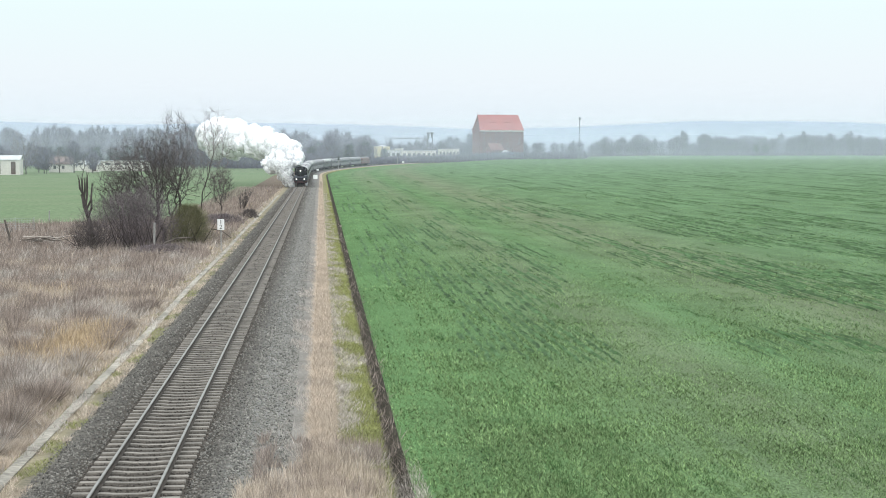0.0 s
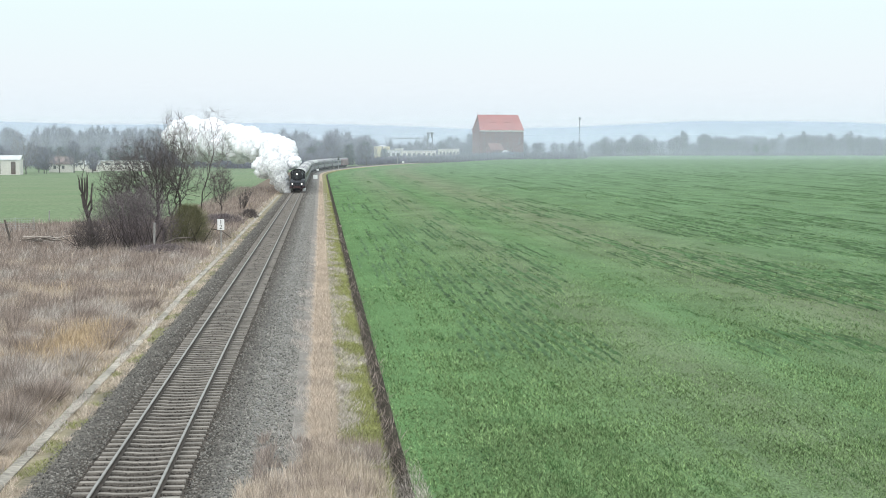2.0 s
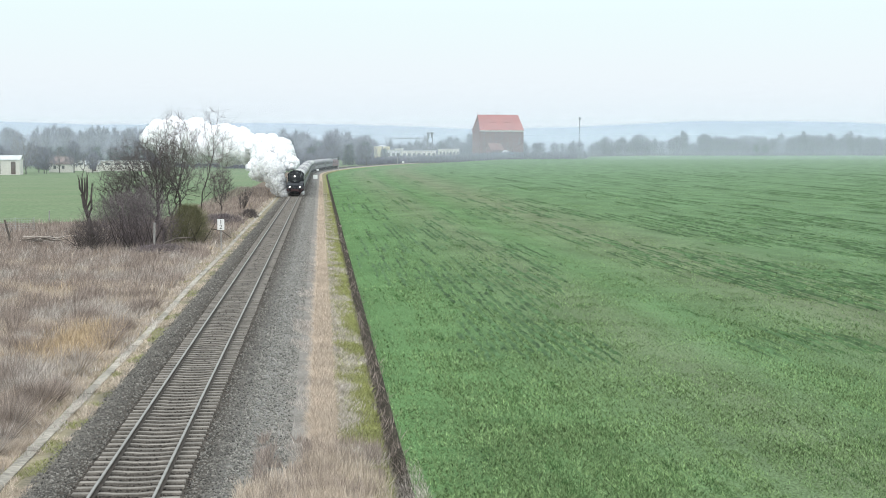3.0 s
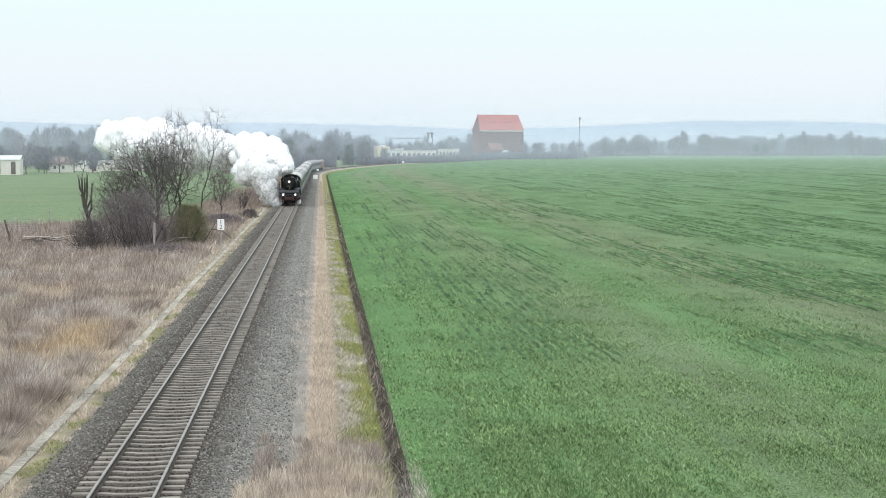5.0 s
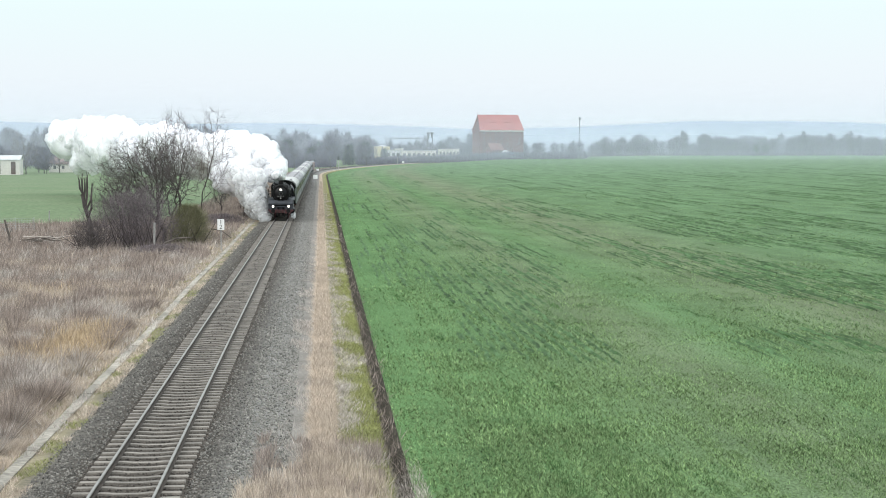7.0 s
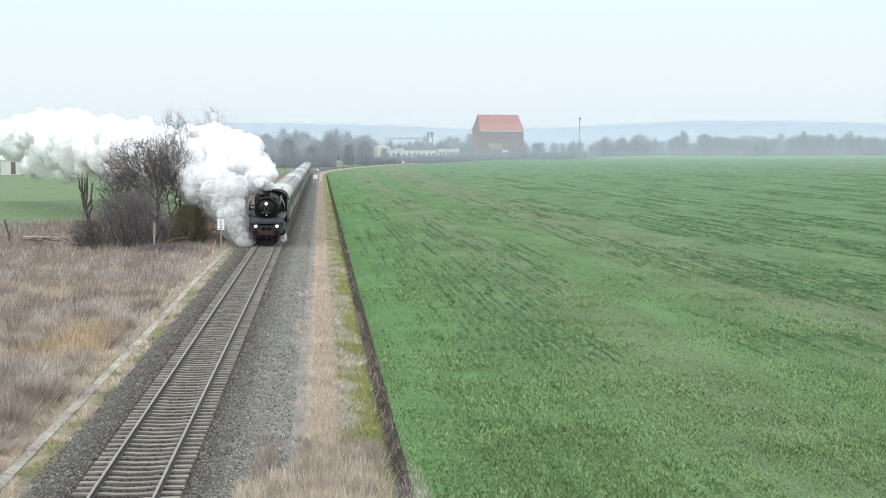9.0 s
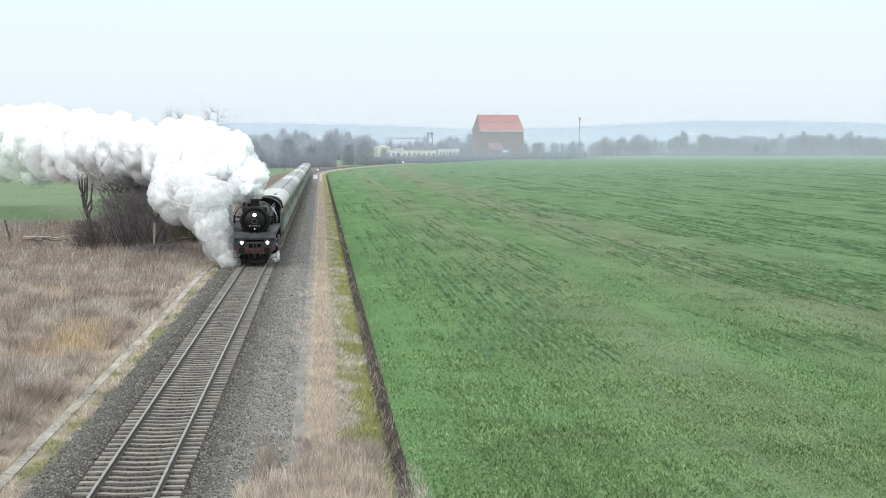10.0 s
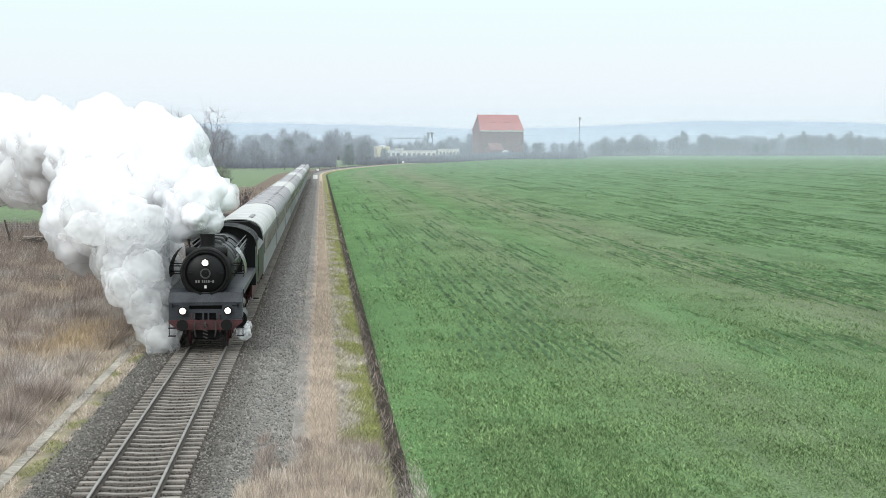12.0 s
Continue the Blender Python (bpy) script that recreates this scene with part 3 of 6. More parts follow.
def build_tender():
    td = tagged(empty("tender"), "black locomotive tender on red wheels, behind the cab", "tender")
    body = extrude([(-1.45, 1.3), (1.45, 1.3), (1.5, 2.0), (1.5, 3.0), (1.1, 3.35), (-1.1, 3.35), (-1.5, 3.0), (-1.5, 2.0)], 0.3, 7.4)
    part("tank", body, BLACK, td)
    part("bunker", extrude([(-1.2, 3.3), (1.2, 3.3), (1.0, 3.75), (-1.0, 3.75)], 0.6, 5.0), SOOT, td)
    part("filler_lid", tubed((0, 6.2, 3.35), (0, 6.2, 3.55), 0.35, sides=18), BLACK, td)
    for sgn in (-1, 1):
        part("frame_plate", boxed(sgn * 1.1, sgn * 1.16, 0.4, 7.3, 0.55, 1.25), BEAMRED, td)
        part("tender_steps", boxed(sgn * 1.2, sgn * 1.48, 0.4, 0.8, 0.5, 0.54), SOOT, td)
    for y in (1.3, 3.1, 4.9, 6.7):
        wheelset(td, y, 0.5, 9)
    part("buffer_beam", boxed(-1.4, 1.4, 7.4, 7.5, 0.9, 1.25), BEAMRED, td)
    return td


def coach_outline(w=1.42, eave=3.28, top=4.22, n=15):
    pts = [(w, eave)]
    for t in np.linspace(0, math.pi, n)[1:-1]:
        pts.append((w * math.copysign(abs(math.cos(t)) ** 0.72, math.cos(t)), eave + (top - eave) * math.sin(t) ** 0.9))
    return pts + [(-w, eave)]


def build_coach(length, side_mat, roof_mat, band=None, vents=5, label=""):
    ch = tagged(empty("railway_coach"), label, "railway coach", group="coaches of the train")
    L = length
    y0, y1 = 0.55, L - 0.55
    w = 1.42
    shell = part("body", extrude([(-w, 1.0), (w, 1.0), (w, 3.28), (1.25, 3.75), (0.7, 4.08), (-0.7, 4.08), (-1.25, 3.75), (-w, 3.28)], y0 + 0.06, y1 - 0.06), side_mat, ch)
    ro = coach_outline()
    inn = [(x * 0.985, z - 0.05) for x, z in ro]
    roof = part("roof", extrude([(x * 1.012, z) for x, z in ro] + inn[::-1], y0, y1), roof_mat, ch)
    for k in range(vents):
        y = L * 0.12 + k * (L * 0.18 if vents > 5 else 0.8)
        for sgn in (-1, 1) if vents > 5 else (1,):
            part("roof_vent", boxed(sgn * 0.62 - 0.14, sgn * 0.62 + 0.14, y, y + 0.42, 4.0, 4.24, bevel=0.05), ROOF_GREY if vents <= 5 else roof_mat, roof)
    wn_ = bpy.data.meshes.new("window")
    bm = boxed(-0.012, 0.012, -0.6, 0.6, -0.42, 0.42, bevel=0.004)
    bm.to_mesh(wn_)
    bm.free()
    wn_.materials.append(GLASS)
    count = 11
    for sgn in (-1, 1):
        if band:
            part("window_band", boxed(sgn * w, sgn * (w + 0.012), y0 + 1.6, y1 - 1.6, 2.12, 3.12), band, ch)
        for k in range(count):
            ob = new("window", wn_)
            ob.parent = ch
            ob.location = (sgn * (w + 0.016), y0 + 2.3 + (L - 5.7) * k / (count - 1), 2.62)
        for y in (y0 + 0.75, y1 - 0.75):
            part("door", boxed(sgn * w, sgn * (w + 0.014), y - 0.42, y + 0.42, 1.15, 3.15), side_mat, ch)
        part("sill_strip", boxed(sgn * w, sgn * (w + 0.02), y0 + 0.1, y1 - 0.1, 0.98, 1.10), UNDER, ch)
    for y, s in ((y0, 1), (y1, -1)):
        part("end_wall", extrude([(-1.40, 1.02), (1.40, 1.02), (1.40, 3.28), (1.23, 3.73), (0.68, 4.05), (-0.68, 4.05), (-1.23, 3.73), (-1.40, 3.28)], y if s > 0 else y - 0.05, y + 0.05 if s > 0 else y), SOOT, ch, "sooty black end wall")
        part("gangway", extrude([(-0.55, 1.15), (0.55, 1.15), (0.55, 3.2), (-0.55, 3.2)], y - s * 0.50, y), SOOT, ch)
        for sgn in (-1, 1):
            part("buffer", tubed((sgn * 0.875, y, 1.05), (sgn * 0.875, y - s * 0.5, 1.05), 0.14, sides=10), UNDER, ch)
    part("underframe", boxed(-1.2, 1.2, y0 + 0.3, y1 - 0.3, 0.62, 1.0), UNDER, ch)
    for yc in (L * 0.16, L * 0.84):
        bg_ = part("bogie", boxed(-1.05, 1.05, yc - 1.6, yc + 1.6, 0.42, 0.72, bevel=0.04), UNDER, ch)
        for dy in (-1.25, 1.25):
            part("wheel", tubed((-0.8, yc + dy, 0.46), (0.8, yc + dy, 0.46), 0.46, sides=18), UNDER, bg_)
    return ch


def build_diesel():
    ds = tagged(empty("diesel_locomotive"), "dusty red diesel locomotive at the end of the train", "locomotive")
    body = part("body", extrude([(-1.48, 1.0), (1.48, 1.0), (1.48, 3.3), (1.0, 3.95), (-1.0, 3.95), (-1.48, 3.3)], 0.6, 18.8), DIESELRED, ds)
    part("roof", extrude([(-1.2, 3.75), (1.2, 3.75), (0.95, 4.12), (-0.95, 4.12)], 0.9, 18.5), ROOF_GREY, ds)
    part("roof_hood", boxed(-0.7, 0.7, 6, 12, 4.12, 4.35, bevel=0.08), UNDER, ds)
    for sgn in (-1, 1):
        for y in (1.6, 17.8):
            part("cab_window", boxed(sgn * 1.47, sgn * 1.50, y - 0.5, y + 0.5, 2.5, 3.2), GLASS, body)
    for x in (-0.65, 0.65):
        part("front_window", boxed(x - 0.5, x + 0.5, 0.57, 0.6, 2.5, 3.25), GLASS, body)
    part("pale_stripe", boxed(-1.5, 1.5, 0.58, 18.82, 1.75, 1.95), PALE, body)
    for yc in (4.0, 15.4):
        bg_ = part("bogie", boxed(-1.1, 1.1, yc - 1.9, yc + 1.9, 0.4, 0.98, bevel=0.04), UNDER, ds)
        for dy in (-1.3, 1.3):
            part("wheel", tubed((-0.8, yc + dy, 0.5), (0.8, yc + dy, 0.5), 0.5, sides=16), UNDER, bg_)
    return ds


def place(t):
    """Where the lamps of the locomotive are along the track at t seconds."""
    u = 12.0 - t
    return 60.6 + 22.4 * u + 0.109 * u * u


LOCO, WHEELS, RODS = build_loco()
TENDER = build_tender()
TRAIN = [(LOCO, 0.0, 13.0), (TENDER, 15.2, 7.0)]
off = 22.9
first = build_coach(26.4, SIDE_GREY, ROOF_PALE, SIDE_GREEN, 5, "coach with a clean pale roof and dull grey sides")
coach = build_coach(26.4, SIDE_GREY, ROOF_GREY, SIDE_GREEN, 6, "coach with a sooty grey roof and dull grey sides")
pale = build_coach(26.4, SIDE_GREEN, ROOF_PALE, None, 6, "dark grey coach with a pale roof")
TRAIN.append((first, off, 26.4))
for k in range(12):
    off += 26.4
    made = {0: coach, 2: pale}.get(k) or copy_thing(pale if k in (5, 8) else coach, Matrix())
    TRAIN.append((made, off, 26.4))
off += 26.4
TRAIN.append((build_diesel(), off, 19.0))

# ---- steam ----
def steam_material(name, color, depth):
    """White droplets: the light wanders about inside."""
    m = bpy.data.materials.new(name)
    m.use_nodes = True
    n, l = m.node_tree.nodes, m.node_tree.links
    b = n["Principled BSDF"]
    b.inputs["Base Color"].default_value = (*color, 1)
    b.inputs["Roughness"].default_value = 1.0
    b.inputs["Specular IOR Level"].default_value = 0.0
    b.inputs["Subsurface Weight"].default_value = 1.0
    b.inputs["Subsurface Radius"].default_value = (1.0, 1.0, 1.0)
    b.inputs["Subsurface Scale"].default_value = depth
    return m


def steam_veil(name, color, scale, least, most):
    """Steam thin enough to see through, thicker and thinner in soft patches."""
    m = bpy.data.materials.new(name)
    m.use_nodes = True
    n, l = m.node_tree.nodes, m.node_tree.links
    n.remove(n["Principled BSDF"])
    df, tr, tp = n.new("ShaderNodeBsdfDiffuse"), n.new("ShaderNodeBsdfTranslucent"), n.new("ShaderNodeBsdfTransparent")
    body, mx = n.new("ShaderNodeMixShader"), n.new("ShaderNodeMixShader")
    tc, nz, r = n.new("ShaderNodeTexCoord"), n.new("ShaderNodeTexNoise"), n.new("ShaderNodeMapRange")
    df.inputs["Color"].default_value = tr.inputs["Color"].default_value = (*color, 1)
    nz.inputs["Scale"].default_value, nz.inputs["Detail"].default_value = scale, 2
    r.inputs["From Min"].default_value, r.inputs["From Max"].default_value = 0.3, 0.7
    r.inputs["To Min"].default_value, r.inputs["To Max"].default_value = least, most
    body.inputs[0].default_value = 0.5
    l.new(tc.outputs["Object"], nz.inputs["Vector"])
    l.new(nz.outputs["Fac"], r.inputs["Value"])
    l.new(df.outputs[0], body.inputs[1])
    l.new(tr.outputs[0], body.inputs[2])
    l.new(r.outputs[0], mx.inputs[0])
    l.new(tp.outputs[0], mx.inputs[1])
    l.new(body.outputs[0], mx.inputs[2])
    l.new(mx.outputs[0], n["Material Output"].inputs["Surface"])
    return m


STEAM = steam_material("dense_white_steam", (0.985, 0.987, 0.998), 0.5)
VEIL = steam_veil("steam_edge", (0.965, 0.970, 0.995), 1.1, 0.22, 0.50)
SPRAY = steam_veil("thin_steam", (0.985, 0.988, 1.0), 1.0, 0.14, 0.58)


def puff_mesh(seed, sub=4, rough=1.0, core=True):
    """A billow: a lumpy core inside torn, half-clear shells; or such shells alone."""
    verts, faces, slots = [], [], []

    def shell(scale, shift, amount, slot):
        o = Vector((seed * 7.3 + shift, seed * 3.1, seed * 1.7 - shift))
        bm = bmesh.new()
        bmesh.ops.create_icosphere(bm, subdivisions=sub, radius=1.0)
        bm.verts.ensure_lookup_table()
        base = len(verts)
        for v in bm.verts:
            p = v.co.normalized()
            q = 0.80 + amount * (0.34 * noise.noise(p * 1.1 + o) + 0.36 * (0.5 - abs(noise.noise(p * 2.1 + o))) + 0.17 * (0.5 - abs(noise.noise(p * 4.4 + o))) + 0.08 * (0.5 - abs(noise.noise(p * 9.0 + o))))
            verts.append(p * (q * scale))
        for f in bm.faces:
            faces.append(tuple(base + v.index for v in f.verts))
            slots.append(slot)
        bm.free()
    if core:
        shell(0.90, 0.0, rough, 0)
        shell(0.97, 0.0, rough, 1)
        shell(1.05, 0.0, rough, 1)
    else:
        shell(1.0, 0.0, rough, 2)
    me = bpy.data.meshes.new("puff")
    me.from_pydata(verts, [], faces)
    for m in (STEAM, VEIL, SPRAY):
        me.materials.append(m)
    me.polygons.foreach_set("material_index", slots)
    me.polygons.foreach_set("use_smooth", [True] * len(faces))
    me.update()
    return me


DENSE = [puff_mesh(k + 1) for k in range(7)]
THIN = [puff_mesh(k + 20, 3, 0.9, False) for k in range(5)]
PUFFS = []


def centre_line(a):
    """The plume behind the chimney after a seconds of drift: centre and radius."""
    return (Vector((-7.4 * a - 0.35 * (1 - math.exp(-a / 0.1)), 1.6 + 22.0 * a, 4.65 + 2.3 * (1 - math.exp(-a / 0.13)) + 0.40 * a)),
            0.30 + 2.2 * (1 - math.exp(-a / 0.20)) + 0.30 * a)


def build_plume():
    rnd = random.Random(11)
    plume = tagged(empty("steam_plume"), "billowing white steam trailing from the chimney", "steam")

    def puff(meshes, p, r, drift, name="puff"):
        ob = new(name, rnd.choice(meshes))
        ob.parent = plume
        s = r * rnd.uniform(0.9, 1.1)
        ob.scale = (s, s * rnd.uniform(0.95, 1.2), s * rnd.uniform(0.85, 1.05))
        PUFFS.append((ob, Vector(p), drift, [rnd.uniform(-180, 180) for _ in range(3)], [rnd.uniform(-14, 14) for _ in range(3)]))
    a = 0.03
    while a < 6.2:
        c, r = centre_line(a)
        for _ in range(1 if a < 0.06 else 2):
            t, q = rnd.uniform(0, 2 * math.pi), 0.62 * r * math.sqrt(rnd.random())
            p = c + Vector((q * math.cos(t), rnd.uniform(-0.4, 0.4) * r, q * math.sin(t)))
            puff(DENSE, p, r * (rnd.uniform(0.78, 1.0) if a < 0.5 else rnd.uniform(0.58, 0.88)), min(a, 2.5))
        if a > 0.9 and rnd.random() < 0.5:
            t = rnd.uniform(0, 2 * math.pi)
            puff(THIN, c + Vector((0.6 * r * math.cos(t), 0, 0.5 * r * math.sin(t) - 0.3)), r * 0.7, min(a, 2.5), "wisp")
        a += 0.03 + 0.055 * a ** 0.7
    # thin curtain that sinks from the plume to the ground on the lee side
    for k in range(100):
        f = rnd.random()
        y = 1.2 + 11 * f ** 1.3
        z = 5.6 * rnd.random() ** 0.9
        x = -1.75 - 0.10 * y - 0.70 * z * rnd.uniform(0.1, 1.0)
        puff(THIN, (x, y, z + 0.2), rnd.uniform(0.65, 1.0) * (1 + 0.04 * y), 0.3, "wisp")
    for k in range(9):
        y = 5.0 + 9 * rnd.random()
        puff(DENSE, (-1.2 - 0.36 * y - rnd.uniform(0, 1.0), y, rnd.uniform(4.2, 5.8)), rnd.uniform(1.6, 2.2), 0.3)
    # cylinder steam low down on both sides
    for k in range(18):
        s = -1 if k % 3 else 1
        y = rnd.uniform(1.2, 4.0)
        r = rnd.uniform(0.16, 0.36)
        puff(DENSE if k % 3 == 1 else THIN, (s * (1.3 + 0.1 * y * rnd.random()) + (-0.3 if s < 0 else 0.05), y, rnd.uniform(0.15, 0.9)), r, 0.1, "wisp")
    return plume


PLUME = build_plume()

# ---- trees and scrub ----
BARK = mat("grey_brown_bark", (0.085, 0.072, 0.068), 0.9, 0, 0.3, 1.5, 20.0, 0.3)
TWIG = island(mat("bare_twigs", (0.150, 0.122, 0.122), 0.9, 0, 0.2, 0.6, 8.0, 0.1), 0.6, 1.35)
TWIG_DARK = island(mat("dark_bare_twigs", (0.095, 0.080, 0.078), 0.9, 0, 0.2, 0.6, 8.0, 0.1), 0.6, 1.35)
SCRUB = island(mat("purple_grey_scrub_twigs", (0.175, 0.145, 0.155), 0.9, 0, 0.2, 0.6, 8.0, 0.1), 0.55, 1.4)
BROOM = island(mat("olive_broom_twigs", (0.185, 0.180, 0.100), 0.9, 0, 0.2, 0.6, 8.0, 0.1), 0.55, 1.5)
FIR = island(mat("dark_needles", (0.035, 0.055, 0.045), 0.9, 0, 0.2, 0.6, 8.0, 0.1), 0.6, 1.4)
# FARWOOD carries the distance haze as a lighter, bluer twig colour.
FARWOOD = island(mat("haze_blue_bare_wood", (0.128, 0.126, 0.168), 0.95, 0, 0.2, 0.05, 0.5, 0.0), 0.7, 1.3)
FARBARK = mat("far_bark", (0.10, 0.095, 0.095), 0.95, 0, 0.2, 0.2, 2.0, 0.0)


def limb_mesh(name, segs, material, parent, sides=4):
    """Tapered bars for (p, q, r0, r1) all in one part."""
    verts, faces = [], []
    for p, q, r0, r1 in segs:
        w = (q - p)
        if w.length < 1e-5:
            continue
        w.normalize()
        a = w.orthogonal().normalized()
        b = w.cross(a)
        base = len(verts)
        for c, r in ((p, r0), (q, r1)):
            for i in range(sides):
                t = 2 * math.pi * i / sides
                verts.append(c + r * (math.cos(t) * a + math.sin(t) * b))
        for i in range(sides):
            j = (i + 1) % sides
            faces.append((base + i, base + j, base + sides + j, base + sides + i))
    return raw(name, verts, faces, material, parent)


def grow(rnd, p, w, length, r, level, top, thick, thin, spread=0.55, kids=(3, 5), up=0.18, wob=0.22):
    """Branching: a limb of a few bent pieces, with side limbs out of it."""
    n = 4 if level < 2 else 3
    cuts = []
    for k in range(n):
        w = (w + Vector((rnd.gauss(0, wob), rnd.gauss(0, wob), rnd.gauss(0, wob * 0.6) + up * 0.4))).normalized()
        q = p + w * (length / n)
        r1 = r * 0.80
        (thick if r > 0.035 else thin).append((p, q, r, max(r1, 0.006)))
        cuts.append((p.lerp(q, rnd.random()), w.copy(), r1))
        p, r = q, r1
    if level >= top:
        return
    for _ in range(rnd.randint(*kids)):
        c, d, rr = rnd.choice(cuts)
        side = d.orthogonal().normalized()
        side.rotate(Matrix.Rotation(rnd.uniform(0, 2 * math.pi), 3, d))
        v = (d * (1 - spread) + side * spread + Vector((0, 0, up))).normalized()
        grow(rnd, c, v, length * rnd.uniform(0.5, 0.8), max(rr * 0.62, 0.010), level + 1, top, thick, thin, spread, kids, up, wob)
    grow(rnd, p, w, length * 0.7, max(r * 0.8, 0.010), level + 1, top, thick, thin, spread, kids, up, wob)


def bare_tree(seed, x, y, height, r, label, stems=1, levels=4, spread=0.5, kids=(3, 5), up=0.2, twig=TWIG, fork=0.3, name="tree", min_r=0.012, first=0.36):
    rnd = random.Random(seed)
    e = tagged(empty(name, pose(x, y, land(x - track_x(y), y) - 0.05)), label, "bush" if name == "bush" else "tree")
    thick, thin = [], []
    for s in range(stems):
        a = 2 * math.pi * (s + rnd.random()) / stems
        w = Vector((fork * math.cos(a), fork * math.sin(a), 1)).normalized() if stems > 1 else Vector((rnd.gauss(0, 0.05), rnd.gauss(0, 0.05), 1))
        o = Vector((0.5 * fork * math.cos(a), 0.5 * fork * math.sin(a), 0)) * (1 if stems > 1 else 0)
        grow(rnd, o, w, height * first * rnd.uniform(0.85, 1.1), r * rnd.uniform(0.8, 1.0), 0, levels, thick, thin, spread, kids, up)
    tall = height / max(q.z for _, q, _, _ in thick + thin)
    thick = [(p * tall, q * tall, r0, r1) for p, q, r0, r1 in thick]
    thin = [(p * tall, q * tall, max(r0, min_r), max(r1, min_r * 0.7)) for p, q, r0, r1 in thin]
    limb_mesh("trunk", thick, BARK, e, 6)
    limb_mesh("crown", thin, twig, e, 3)
    return e


def crown_tree(seed, x, y, trunk, crowns, points, label, twig, step=0.30, reach=2.4, near=0.5, tip=0.013, swell=0.40, twigs=3, name="tree", up=0.10, stems=1, twig_len=0.5):
    """A tree whose limbs branch and bend until they fill its crown; crowns: (x, y, z, rx, ry, rz)."""
    rs = np.random.RandomState(seed)
    e = tagged(empty(name, pose(x, y, land(x - track_x(y), y) - 0.05)), label, name)
    aim = []
    for cx, cy, cz, rx, ry, rz in crowns:
        d = rs.normal(0, 1, (points // len(crowns), 3))
        d /= np.linalg.norm(d, axis=1)[:, None]
        lump = 1 + 0.22 * np.sin(3.1 * d[:, 0] + 2.3 * d[:, 2] + seed) * np.sin(4.7 * d[:, 1] + 3.9 * d[:, 2] + 2 * seed)
        aim.append(np.array([cx, cy, cz]) + d * np.array([rx, ry, rz]) * (lump * rs.uniform(0, 1, len(d)) ** 0.42)[:, None])
    aim = np.concatenate(aim)
    aim = aim[aim[:, 2] > 0.4]
    node, up_of = [], []
    for k in range(stems):
        a = 2 * math.pi * (k + rs.uniform()) / stems
        p = np.array([0.0, 0.0, 0.0]) if stems == 1 else np.array([trunk[0] * math.cos(a), trunk[0] * math.sin(a), 0.0])
        last = -1
        for _ in range(max(2, int(trunk[1] / step))):
            node.append(p)
            up_of.append(last)
            last = len(node) - 1
            p = p + np.array([rs.normal(0, 0.10) * step, rs.normal(0, 0.10) * step, step])
    best, who = np.full(len(aim), 1e9), np.zeros(len(aim), int)

    def meet(first):
        new_nodes = np.array(node[first:])
        d = np.linalg.norm(aim[:, None] - new_nodes[None], axis=2)
        j = d.argmin(1)
        m = d[np.arange(len(aim)), j]
        better = m < best
        best[better], who[better] = m[better], first + j[better]
    meet(0)
    for turn in range(90):
        alive = best > near
        pull = alive & (best < (reach if turn > 6 else 99))
        if not pull.any():
            break
        first = len(node)
        for i in np.unique(who[pull]):
            w = aim[pull & (who == i)] - node[i]
            w = (w / np.linalg.norm(w, axis=1)[:, None]).sum(0)
            w = w / (np.linalg.norm(w) + 1e-6) + rs.normal(0, 0.28, 3) + np.array([0, 0, up])
            node.append(node[i] + step * w / np.linalg.norm(w))
            up_of.append(int(i))
        meet(first)
    load = np.zeros(len(node))
    kids = np.bincount([i for i in up_of if i >= 0], minlength=len(node))
    for i in range(len(node) - 1, -1, -1):
        load[i] = max(load[i], 1)
        if up_of[i] >= 0:
            load[up_of[i]] += load[i]
    rad = tip * load ** swell
    thick, thin = [], []
    for i, j in enumerate(up_of):
        if j >= 0:
            (thick if rad[i] > 0.035 else thin).append((Vector(node[j]), Vector(node[i]), float(min(rad[j], rad[i] * 1.5)), float(rad[i])))
            if load[i] < 14:
                w = Vector(node[i]) - Vector(node[j])
                w.normalize()
                for _ in range(twigs if kids[i] == 0 else 1):
                    q = Vector(node[i]) + (w + Vector(rs.normal(0, 0.55, 3).tolist()) + Vector((0, 0, up))) * (twig_len * float(rs.uniform(0.4, 1.2)))
                    thin.append((Vector(node[i]), q, tip * 0.8, tip * 0.5))
    limb_mesh("trunk", thick, BARK, e, 6)
    limb_mesh("crown", thin, twig, e, 3)
    return e


